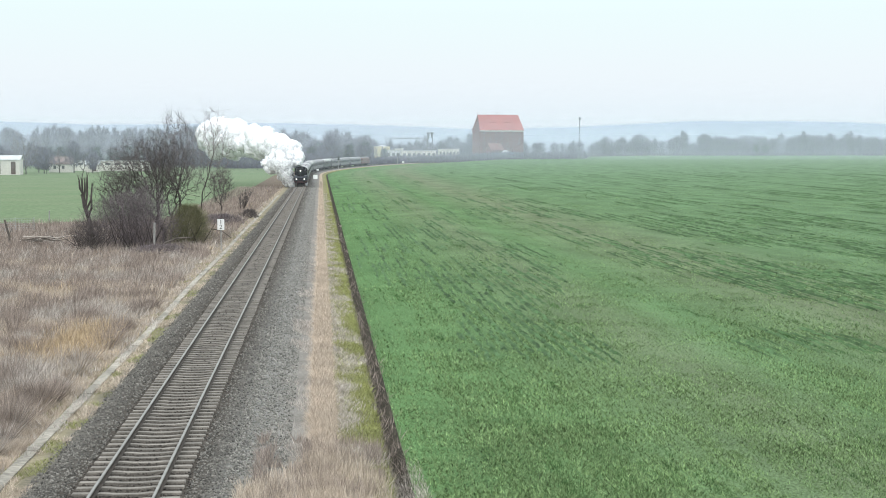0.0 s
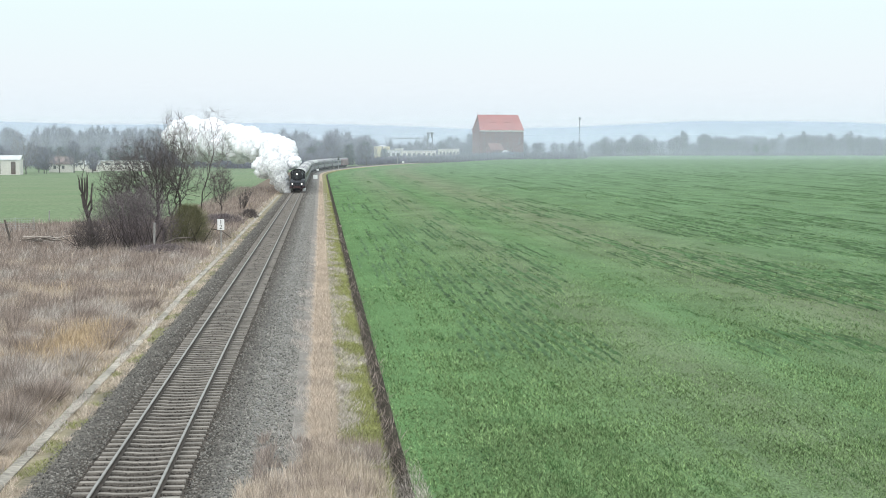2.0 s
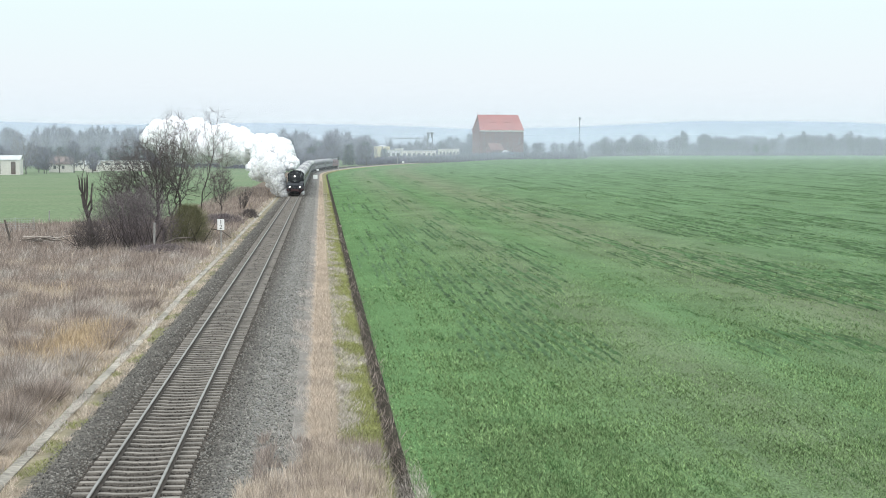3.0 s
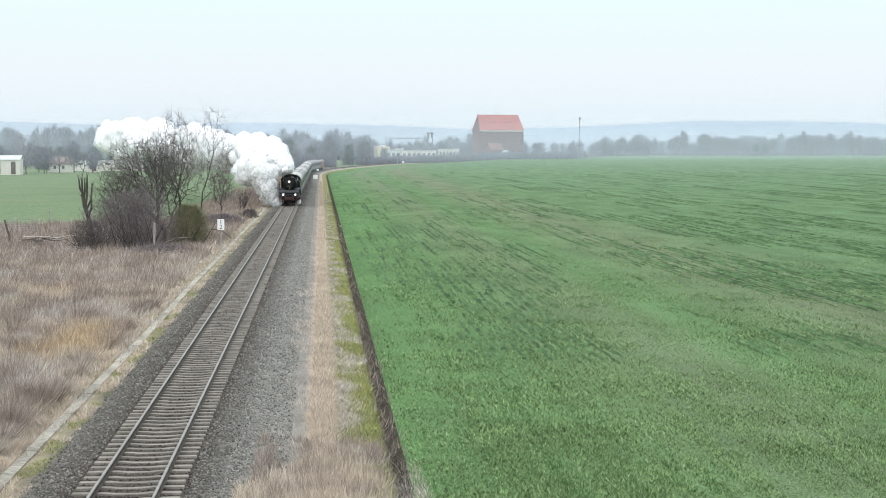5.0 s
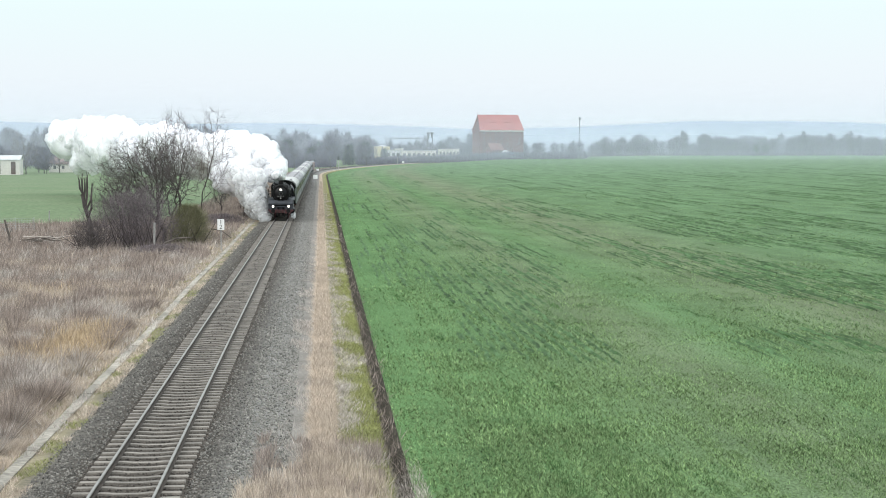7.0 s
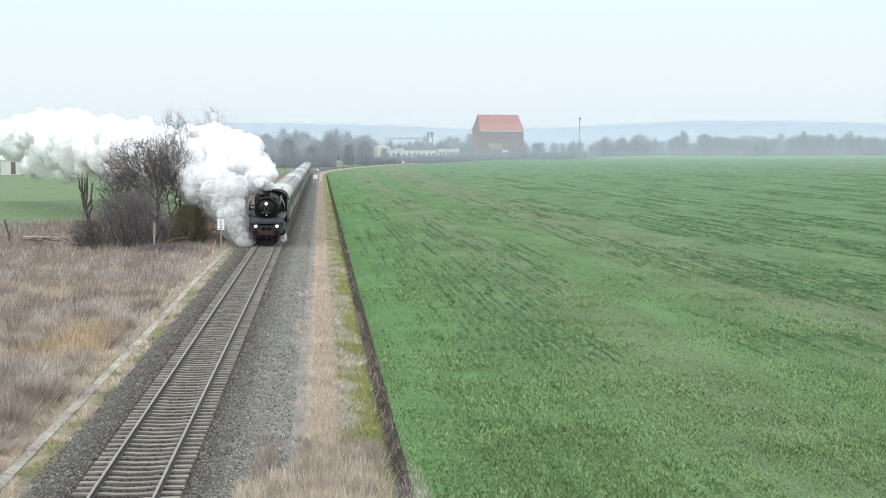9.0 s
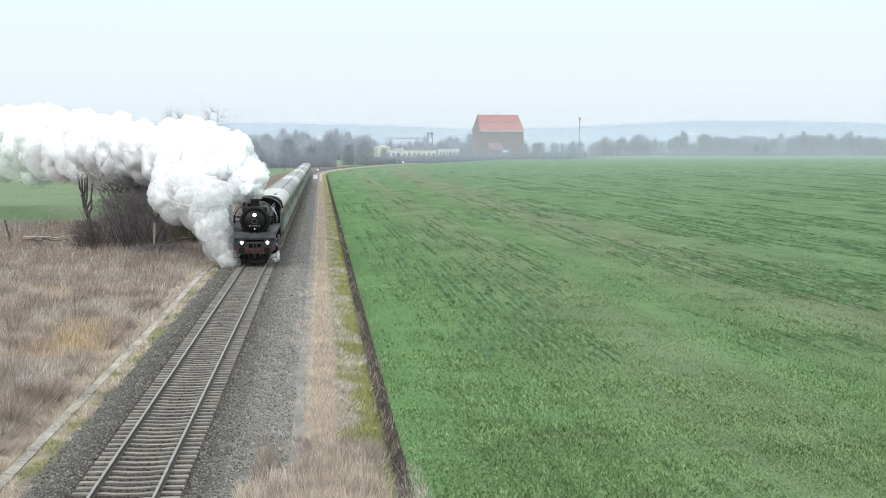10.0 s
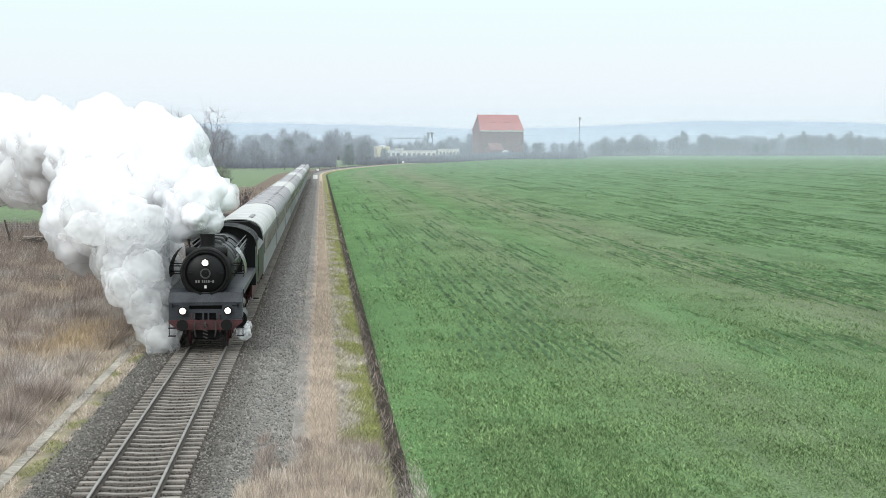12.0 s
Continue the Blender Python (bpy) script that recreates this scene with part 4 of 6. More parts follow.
def bush(seed, x, y, w, d, h, count, material, label, width=0.03, tangle=0.6):
    """A dense bush: hundreds of fine twigs fanning up from the ground."""
    rnd = np.random.RandomState(seed)
    e = tagged(empty("bush", pose(x, y, land(x - track_x(y), y))), label, "bush")
    stems, n = [], 14
    for k in range(n):
        a = Vector((rnd.uniform(-w, w) * 0.3, rnd.uniform(-d, d) * 0.3, -0.05))
        b = a + Vector((rnd.normal(0, w * 0.3), rnd.normal(0, d * 0.3), h * rnd.uniform(0.45, 0.7)))
        stems.append((a, b, 0.05, 0.02))
    limb_mesh("stem", stems, BARK, e, 5)
    t, s = rnd.uniform(0, 2 * np.pi, count), np.sqrt(rnd.uniform(0, 1, count))
    z = rnd.beta(1.3, 1.2, count)
    env = np.sqrt(np.clip(1 - (z * 1.0 - 0.30) ** 2 / 0.55, 0.02, 1)) * (1 + 0.25 * np.sin(2 * t + seed) + 0.22 * np.sin(5 * t + 6 * z + seed)) * (0.8 + 0.3 * rnd.uniform(0, 1.5, count))
    c = np.stack([w * 0.5 * s * env * np.cos(t), d * 0.5 * s * env * np.sin(t), z * h], 1)
    out = np.stack([np.cos(t) * s * 0.7, np.sin(t) * s * 0.7, np.full(count, 0.75)], 1) + rnd.normal(0, tangle, (count, 3))
    out /= np.linalg.norm(out, axis=1)[:, None]
    ln = rnd.uniform(0.2, 0.8, count)[:, None] * (h / 4) ** 0.5
    sd = np.cross(out, rnd.normal(0, 1, (count, 3)))
    sd /= np.linalg.norm(sd, axis=1)[:, None]
    wd = width * rnd.uniform(0.5, 1.2, count)[:, None]
    pts = np.stack([c - sd * wd * 0.5, c + sd * wd * 0.5, c + out * ln], 1).reshape(-1, 3)
    pts[:, 2] = np.maximum(pts[:, 2], 0.0)
    ob = tri_soup("foliage", pts, 3, material)
    ob.parent = e
    return e


crown_tree(3, -8.8, 146, (0, 2.4), [(-0.3, 0, 8.6, 2.3, 2.0, 3.4), (-1.4, 0, 7.2, 1.6, 1.6, 2.4)], 1700, "tall bare tree with fine upright twigs in the thicket", TWIG, 0.30, 2.6, 0.40, 0.012, 0.40, 5, up=0.35, twig_len=0.7)
crown_tree(5, -7.2, 150, (0, 2.6), [(1.2, 0, 8.4, 1.9, 1.7, 4.2)], 620, "slender bare tree with open light crown", TWIG, 0.32, 3.0, 0.45, 0.012, 0.38, 4, up=0.30, twig_len=0.8)
crown_tree(8, -9.9, 141, (0, 1.8), [(-1.5, 0, 6.3, 4.6, 3.2, 3.7), (-0.6, 0, 6.9, 3.0, 2.6, 3.2)], 3600, "dark spreading bare fruit tree in the thicket", TWIG_DARK, 0.28, 2.4, 0.36, 0.014, 0.42, 5, up=0.10, twig_len=0.65)
crown_tree(9, -13.4, 140, (0, 1.2), [(-0.3, 0, 4.3, 2.5, 2.0, 2.7)], 1300, "dark spreading bare fruit tree in the thicket", TWIG_DARK, 0.28, 2.2, 0.38, 0.013, 0.40, 4, up=0.10, twig_len=0.6)
crown_tree(12, -9.5, 215, (0, 1.0), [(0, 0, 3.9, 1.8, 1.8, 2.6)], 900, "small bare tree at the foot of the bank", TWIG_DARK, 0.26, 2.2, 0.36, 0.015, 0.40, 5, up=0.30, twig_len=0.6)
bare_tree(13, -6.8, 222, 3.4, 0.09, "low bare sapling at the foot of the bank", 3, 3, 0.45, (3, 4), 0.25, TWIG_DARK, 0.25, min_r=0.018)
for seed, x, y, w, h in ((71, -12.9, 134.5, 2.4, 5.4), (72, -10.6, 134, 2.2, 5.8), (73, -11.8, 137, 2.7, 6.6), (74, -15.2, 135, 2.0, 4.2), (75, -9.2, 136, 1.6, 4.4)):
    crown_tree(seed, x, y, (0.5, 0.5), [(0, 0, h * 0.52, w, w * 0.9, h * 0.5)], 420, "dense purple-grey leafless shrub with tangled twigs", SCRUB, 0.24, 2.0, 0.38, 0.012, 0.34, 4, "bush", 0.15, 6, 0.45)
bush(21, -12.8, 134.5, 3.6, 3.5, 4.9, 2600, SCRUB, "tall purple-grey leafless scrub", 0.020)
bush(31, -10.9, 134, 3.4, 3.0, 4.4, 2600, SCRUB, "dense purple-grey leafless scrub", 0.020)
bush(32, -11.6, 137, 4.0, 3.5, 5.4, 2200, SCRUB, "tall purple-grey leafless scrub", 0.020)
bush(22, -16.2, 134, 3.0, 3.0, 2.6, 2000, TWIG_DARK, "dense dark leafless scrub at the thicket's edge", 0.024)
bush(27, -14.6, 141, 4.0, 3.5, 4.4, 2600, TWIG, "tall grey-brown leafless scrub", 0.022)
bush(23, -15.2, 132.5, 2.8, 2.2, 2.6, 2400, TWIG_DARK, "dark leafless shrub in the scrub", 0.020)
bush(24, -7.5, 139.5, 4.0, 3.2, 3.6, 13000, BROOM, "rounded olive-green broom bush", 0.020, 0.38)
bush(28, -7.0, 178, 5.0, 5.0, 1.2, 4000, SCRUB, "low brown bramble patch", 0.04)
bush(29, -4.6, 196, 2.2, 9.0, 0.9, 3000, TWIG_DARK, "low brown bramble patch", 0.04)
bush(30, -8.8, 128, 6.0, 6.0, 0.8, 4000, SCRUB, "low brown bramble patch", 0.03)


crown_tree(61, -103.0, 560, (0, 3.5), [(0, 0, 8.6, 6.2, 5.0, 5.6)], 420, "old bare tree beside the barn", TWIG, 0.7, 6.0, 1.2, 0.05, 0.36, 3, up=0.2, twig_len=1.2)
crown_tree(62, -93.5, 575, (0, 2.2), [(0, 0, 5.4, 3.6, 3.0, 3.2)], 200, "old bare fruit tree beside the cottage", TWIG, 0.6, 5.0, 1.0, 0.05, 0.36, 3, up=0.1, twig_len=1.0)
crown_tree(63, -85.5, 580, (0, 2.2), [(0, 0, 5.0, 3.4, 3.0, 3.0)], 200, "old bare fruit tree beside the cottage", TWIG, 0.6, 5.0, 1.0, 0.05, 0.36, 3, up=0.1, twig_len=1.0)


def pollard(x, y):
    """A lopped tree: bent bare trunk with thick stubs."""
    rnd = random.Random(4)
    e = tagged(empty("lopped_tree", pose(x, y, land(x, y) - 0.05)), "lopped tree trunk with short stubs, leafless", "tree")
    pts = [Vector(p) for p in ((0.6, 0, 0), (0.45, 0, 1.6), (0.15, 0.1, 2.9), (-0.15, 0, 3.9), (-0.35, 0, 5.0))]
    segs = [(a, b, 0.24 - 0.025 * i, 0.22 - 0.025 * i) for i, (a, b) in enumerate(zip(pts, pts[1:]))]
    limb_mesh("trunk", segs, BARK, e, 8)
    for z, dx, h in ((3.0, 0.35, 1.5), (3.6, 0.45, 2.0), (3.9, 0.15, 2.6), (4.3, -0.2, 2.1), (4.6, 0.1, 1.5), (5.0, -0.25, 1.2), (3.3, -0.3, 1.3)):
        p = Vector((0.15 - 0.2 * (z - 2.9), 0, z))
        m = p + Vector((dx, rnd.uniform(-0.3, 0.3), h * 0.45))
        q = m + Vector((dx * 0.15, rnd.uniform(-0.2, 0.2), h * 0.55))
        limb_mesh("branch_stub", [(p, m, 0.11, 0.10), (m, q, 0.10, 0.08)] + [(q, q + Vector((rnd.gauss(0, 0.18), rnd.gauss(0, 0.18), rnd.uniform(0.2, 0.6))), 0.03, 0.015) for _ in range(4)], BARK, e, 5)


pollard(-16.4, 137)

# ---- dry grass, straw, crop and ballast ----
STRAW_GREY = island(mat("grey_dead_grass", (0.490, 0.438, 0.400), 0.9, 0, 0.15, 0.5, 6.0, 0.0), 0.55, 1.35)
STRAW_BROWN = island(mat("brown_dead_stalks", (0.320, 0.262, 0.230), 0.9, 0, 0.15, 0.5, 6.0, 0.0), 0.55, 1.4)
STRAW = island(mat("pale_straw", (0.540, 0.450, 0.370), 0.9, 0, 0.15, 0.5, 6.0, 0.0), 0.65, 1.3)
STRAW_GOLD = island(mat("golden_straw", (0.560, 0.430, 0.285), 0.9, 0, 0.15, 0.5, 6.0, 0.0), 0.65, 1.3)
MOSS = island(mat("mossy_grass", (0.260, 0.270, 0.105), 0.9, 0, 0.2, 0.5, 6.0, 0.0), 0.6, 1.4)
CROP_ROW = island(mat("thick_cereal_row", (0.080, 0.148, 0.064), 0.8, 0, 0.3, 0.8, 6.0, 0.6), 0.75, 1.25)
CROP_DARK = island(mat("lush_cereal_leaf", (0.074, 0.150, 0.056), 0.7, 0, 0.15, 0.3, 4.0, 0.0), 0.6, 1.3)
CROP = island(mat("young_cereal_leaf", (0.150, 0.222, 0.100), 0.7, 0, 0.15, 0.3, 4.0, 0.0), 0.3, 2.0)
for leaf in (CROP, CROP_DARK, CROP_ROW):
    leaf.node_tree.nodes["Principled BSDF"].inputs["Specular IOR Level"].default_value = 0.08
STONE = island(mat("ballast_stone", (0.135, 0.126, 0.114), 0.9, 0, 0.2, 3.0, 40.0, 0.0), 0.35, 1.9)
STONE_RUST = island(mat("rusty_ballast_stone", (0.066, 0.055, 0.047), 0.9, 0, 0.2, 3.0, 40.0, 0.0), 0.3, 1.9)
STONE_PALE = island(mat("pale_gravel_stone", (0.205, 0.195, 0.176), 0.9, 0, 0.2, 3.0, 40.0, 0.0), 0.4, 1.7)
NP = np.random.RandomState(5)


def heights(u, y):
    return np.array([land(a, b) for a, b in zip(u, y)])


def soft_noise(u, y, s, o=0.0):
    return np.array([noise.noise((a * s, b * s * 0.6, o)) for a, b in zip(u, y)])


def blades(name, u, y, h, wid, material, label, lean=0.35, bias=(0, 0), z=None):
    n = len(u)
    z = heights(u, y) if z is None else z
    x = u + np.array([track_x(b) for b in y])
    b = np.stack([x, y, z - 0.03], 1)
    t = NP.uniform(0, 2 * np.pi, n)
    sd = np.stack([np.cos(t), np.sin(t) * 0.3, np.zeros(n)], 1) * (wid * NP.uniform(0.6, 1.3, n))[:, None] * 0.5
    tip = b + np.stack([NP.normal(bias[0], lean, n) * h, NP.normal(bias[1], lean, n) * h, h], 1)
    pts = np.stack([b - sd, b + sd, tip], 1).reshape(-1, 3)
    return tagged(tri_soup(name, pts, 3, material), label, "grass", kind="stuff")


def scatter(n, u0, u1, y0, y1, power=2.0):
    """Places, thinning out with the distance y."""
    q = NP.uniform(0, 1, n)
    y = y0 * (y1 / y0) ** q if power == 1 else 1 / (1 / y0 + q * (1 / y1 - 1 / y0))
    return NP.uniform(u0, u1, n), y


def dry_grass():
    n = 400000
    y = 1 / (1 / 40.0 + NP.uniform(0, 1, n) * (1 / 360.0 - 1 / 40.0))
    reach = np.maximum(4.66 - 0.222 * y, -36)
    u = -3.75 + (reach + 3.0) * NP.uniform(0, 1, n) ** 0.9
    keep = u < -3.75
    u, y = u[keep], y[keep]
    keep = ~((u < -15) & (y > 186 + 0.6 * (u + 30)))
    u, y = u[keep], y[keep]
    a, b, c = soft_noise(u, y, 0.22), soft_noise(u, y, 0.5, 7.0), soft_noise(u, y, 1.6, 3.0)
    thick = (0.45 * a + 0.5 * b + 0.8 * c + NP.normal(0, 0.10, len(u))) > -0.16
    u, y, a, b, c = (v[thick] for v in (u, y, a, b, c))
    gold = (np.exp(-((u + 6.3) / 1.9) ** 2 - ((y - 67) / 9.0) ** 2) + 0.5 * a + NP.normal(0, 0.22, len(u)) > 0.62)
    near = u > -4.5 + 0.5 * b
    brown = ~gold & ~near & (b + 0.4 * c - 0.003 * (75 - y) + NP.normal(0, 0.10, len(u)) > 0.20)
    pale = ~gold & ~brown & ((a - 0.3 * c + 0.004 * (75 - y) + NP.normal(0, 0.12, len(u)) > -0.04) | near)
    grey = ~gold & ~brown & ~pale
    short = np.where(near, 0.26, 0.56)
    for mask, m, name, k, label in ((gold, STRAW_GOLD, "golden_grass", 0.95, "tufts of golden dry grass"), (brown, STRAW_BROWN, "dead_weeds", 1.1, "brown dead weed stalks"),
                                    (pale, STRAW, "straw_grass", 0.85, "pale matted straw grass"), (grey, STRAW_GREY, "dry_grass", 1.0, "grey dry grass of the lineside")):
        uu, yy = u[mask], y[mask]
        hh = short[mask] * k * NP.uniform(0.45, 1.25, len(uu)) * (1 + 1.1 * np.clip(c[mask] + 0.3 * b[mask], -0.6, 0.8))
        blades(name, uu, yy, hh, 0.016 + 0.00028 * yy, m, label, 0.40, (0.12, -0.05))


def verge_grass():
    n = 60000
    u, y = scatter(n, 4.38, 5.03, 33.5, 420)
    u = 4.68 + (u - 4.68) * (1 + 0.22 * soft_noise(u, y, 0.3, 4.0))
    blades("straw_strip", u, y, NP.uniform(0.12, 0.34, n), 0.014 + 0.00025 * y, STRAW, "strip of pale matted straw grass", 0.5)
    n = 22000
    u, y = scatter(n, 3.3, 4.3, 33.5, 150)
    k = soft_noise(u, y, 0.7, 2.0) + NP.normal(0, 0.15, n) > 0.08 + 0.35 * (4.2 - u)
    u, y = u[k], y[k]
    blades("thin_grass", u, y, NP.uniform(0.08, 0.26, len(u)), 0.014 + 0.0002 * y, STRAW_GREY, "thin grey dead grass", 0.6)
    n = 11000
    u, y = NP.uniform(2.6, 6.3, n), NP.uniform(33.0, 41.5, n)
    k = y < 36.0 + 3.2 * np.clip(u - 2.9, 0, 2) - 4.2 * np.clip(u - 5.2, 0, 2) + 0.9 * soft_noise(u, y, 0.9) + NP.normal(0, 0.4, n)
    u, y = u[k], y[k]
    blades("tall_straw", u, y, NP.uniform(0.15, 0.55, len(u)), np.full(len(u), 0.02), STRAW, "tall pale straw grass", 0.35)
    n = 13000
    u, y = NP.uniform(2.9, 6.3, n), NP.uniform(33.0, 43.0, n)
    k = soft_noise(u, y, 1.2, 9.0) > 0.0
    u, y = u[k], y[k]
    blades("brown_tufts", u, y, NP.uniform(0.15, 0.5, len(u)), np.full(len(u), 0.02), STRAW_BROWN, "brown dead tufts", 0.4)
    n = 46000
    u, y = scatter(n, 5.15, 6.48, 33.5, 300)
    c = soft_noise(u, y, 0.55, 6.0) + NP.normal(0, 0.2, n)
    g = c + 0.5 * (u - 5.9) > -0.16
    blades("mossy_strip", u[g], y[g], NP.uniform(0.05, 0.16, g.sum()), 0.016 + 0.00025 * y[g], MOSS, "mossy green grass of the ditch bank", 0.8)
    g = ~g
    blades("bank_grass", u[g], y[g], NP.uniform(0.06, 0.2, g.sum()), 0.016 + 0.00025 * y[g], STRAW_GREY, "dead grass of the ditch bank", 0.8)
    n = 5000
    u, y = NP.uniform(6.2, 7.3, n), NP.uniform(33.0, 44.0, n)
    blades("ditch_grass", u, y, NP.uniform(0.10, 0.30, n) * np.clip((44 - y) / 9, 0.04, 1) ** 1.3, np.full(n, 0.02), STRAW_GREY, "dead grass hanging into the ditch", 0.5)
    n = 1300
    u, y = scatter(n, 6.4, 7.0, 40, 200)
    blades("ditch_weeds", u, y, NP.uniform(0.1, 0.4, n), 0.016 + 0.00025 * y, STRAW_BROWN, "brown dead weeds in the ditch", 0.6)
    n = 5000
    u, y = scatter(n, -3.75, -3.2, 33, 200)
    k = soft_noise(u, y, 0.5, 22.0) + NP.normal(0, 0.1, n) > 0.12
    u, y = u[k], y[k]
    blades("trough_fringe", u, y, NP.uniform(0.08, 0.3, len(u)), 0.016 + 0.00025 * y, STRAW_GREY, "dead grass over the trough edge", 0.8)
    n = 15000
    u, y = scatter(n, -5.0, -3.66, 36, 260)
    g = soft_noise(u, y, 0.45, 31.0) + NP.normal(0, 0.2, n) > 0.15
    blades("short_straw", u[~g], y[~g], NP.uniform(0.1, 0.36, (~g).sum()), 0.016 + 0.00025 * y[~g], STRAW_GREY, "short dead grass outside the trough", 0.6)
    blades("short_green", u[g], y[g], NP.uniform(0.06, 0.2, g.sum()), 0.016 + 0.00025 * y[g], MOSS, "short olive grass outside the trough", 0.7)
    n = 14000
    u, y = scatter(n, -3.32, -2.62, 33, 200)
    k = soft_noise(u, y, 0.8, 12.0) > -0.25
    u, y = u[k], y[k]
    g = soft_noise(u, y, 0.6, 14.0) > 0.1
    blades("trough_grass", u[~g], y[~g], NP.uniform(0.05, 0.2, (~g).sum()), 0.016 + 0.00025 * y[~g], STRAW, "short straw beside the trough", 0.8)
    blades("trough_moss", u[g], y[g], NP.uniform(0.05, 0.14, g.sum()), 0.016 + 0.00025 * y[g], MOSS, "short moss beside the trough", 0.8)


def crop():
    n = 330000
    y = 1 / (1 / 33.5 + NP.uniform(0, 1, n) * (1 / 330.0 - 1 / 33.5))
    u = 7.0 + (0.385 * y + 1.0) * NP.uniform(0, 1, n)
    row = np.round(u / 0.25) * 0.25
    u = np.where(NP.uniform(0, 1, n) < 0.4, row + NP.normal(0, 0.03, n), u)
    lane = np.array([0.7 * noise.noise((a * 1.3, b * 0.03, 2.0)) + 0.6 * noise.noise((a * 0.22, b * 0.06, 5.0)) + 0.35 * noise.noise((a * 2.0, b * 1.2, 8.0)) for a, b in zip(u, y)])
    k = (lane + NP.normal(0, 0.3, n) > -0.42) & (u > 7.0)
    u, y, lane = u[k], y[k], lane[k]
    h = NP.uniform(0.05, 0.13, len(u)) * (1 + 0.6 * np.clip(lane, -0.3, 0.8))
    blades("cereal_crop", u, y, h, 0.022 + 0.00050 * y, CROP, "young green winter cereal in rows", 0.9)
    # darker, lusher plants in broken streaks along the drill rows
    us, ys = [], []
    for _ in range(620):
        y0 = 1 / (1 / 36.0 + NP.uniform() * (1 / 420.0 - 1 / 36.0))
        u0 = 7.4 + NP.uniform() * (0.39 * y0 + 2)
        if noise.noise((u0 * 0.12, y0 * 0.03, 11.0)) < -0.05:
            continue
        m = int(NP.uniform(40, 170))
        run = NP.uniform(0.7, 3.4) * (1 + y0 / 35)
        t = NP.uniform(-0.5, 0.5, m)
        keep = np.sin(t * 23 + u0) + NP.normal(0, 0.6, m) > -0.5
        us.append((u0 + NP.normal(0, 0.055 + 0.0007 * y0, m))[keep])
        ys.append((y0 + t * run + NP.normal(0, 0.12, m))[keep])
    u, y = np.concatenate(us), np.concatenate(ys)
    k = (u > 7.3) & (y > 34)
    u, y = u[k], y[k]
    blades("lush_crop", u, y, NP.uniform(0.06, 0.15, len(u)), 0.020 + 0.0004 * y, CROP_DARK, "darker lush cereal plants in streaks", 0.6)


def stones(name, n, u0, u1, y1, size, material, label):
    u, y = scatter(n, u0, u1, 31.0, y1)
    if u0 < 1.4:
        ph = np.abs(((y - 31.0) / 0.607 + 0.5) % 1.0 - 0.5) * 0.607
        k = ~((np.abs(u) < 1.33) & (ph < 0.15)) & ~(np.abs(np.abs(u) - 0.7535) < 0.08)
        u, y = u[k], y[k]
    m = len(u)
    z = heights(u, y) + NP.uniform(-0.01, 0.02, m)
    s = size * NP.uniform(0.6, 1.35, m) * (1 + 0.006 * y)
    c = np.stack([u, y, z], 1)
    ax = NP.normal(0, 1, (m, 3, 3))
    q, _ = np.linalg.qr(ax)
    q = q * (s[:, None] * NP.uniform(0.55, 1.15, (m, 3)))[:, :, None]
    v = np.stack([c + q[:, 0], c - q[:, 0], c + q[:, 1], c - q[:, 1], c + q[:, 2], c - q[:, 2]], 1)
    idx = np.array([(0, 2, 4), (2, 1, 4), (1, 3, 4), (3, 0, 4), (2, 0, 5), (1, 2, 5), (3, 1, 5), (0, 3, 5)])
    me = bpy.data.meshes.new(name)
    me.vertices.add(6 * m)
    me.vertices.foreach_set("co", v.astype(np.float32).ravel())
    f = (idx[None] + 6 * np.arange(m)[:, None, None]).reshape(-1).astype(np.int32)
    me.loops.add(len(f))
    me.loops.foreach_set("vertex_index", f)
    me.polygons.add(len(f) // 3)
    me.polygons.foreach_set("loop_start", np.arange(0, len(f), 3, dtype=np.int32))
    me.update(calc_edges=True)
    me.materials.append(material)
    tagged(new(name, me), label, "ballast", kind="stuff")


def drill_rows():
    """Rows where the cereal stands thicker: low uneven ridges of leaves in broken runs along the drill."""
    verts, faces = [], []
    for _ in range(2300):
        y0 = 1 / (1 / 62.0 + NP.uniform() * (1 / 620.0 - 1 / 62.0))
        u0 = 7.6 + NP.uniform() * (0.40 * y0 + 4)
        u0 = round(u0 / 0.5) * 0.5
        if noise.noise((u0 * 0.10, y0 * 0.02, 11.0)) < -0.10:
            continue
        run = NP.uniform(0.5, 2.6) * (1 + y0 / 22)
        n = int(min(max(run / (0.25 + y0 * 0.006), 4), 26))
        wide = NP.uniform(0.035, 0.085) * (1 + y0 / 110)
        base = len(verts)
        for k in range(n + 1):
            y = y0 - run / 2 + run * k / n
            w = wide * NP.uniform(0.15, 1.3) * (0.1 if k in (0, n) else 1)
            u = u0 + NP.normal(0, 0.03 + 0.0003 * y0)
            x, zz = track_x(y) + u, land(u, y) + 0.01
            verts += [(x - w, y, zz), (x, y, zz + min(w, 0.12) * NP.uniform(0.5, 1.1)), (x + w, y, zz)]
        for k in range(n):
            p = base + 3 * k
            faces += [(p, p + 1, p + 4, p + 3), (p + 1, p + 2, p + 5, p + 4)]
    tagged(raw("drill_rows", verts, faces, CROP_ROW), "thicker green cereal in broken drill rows", "crop", kind="stuff")


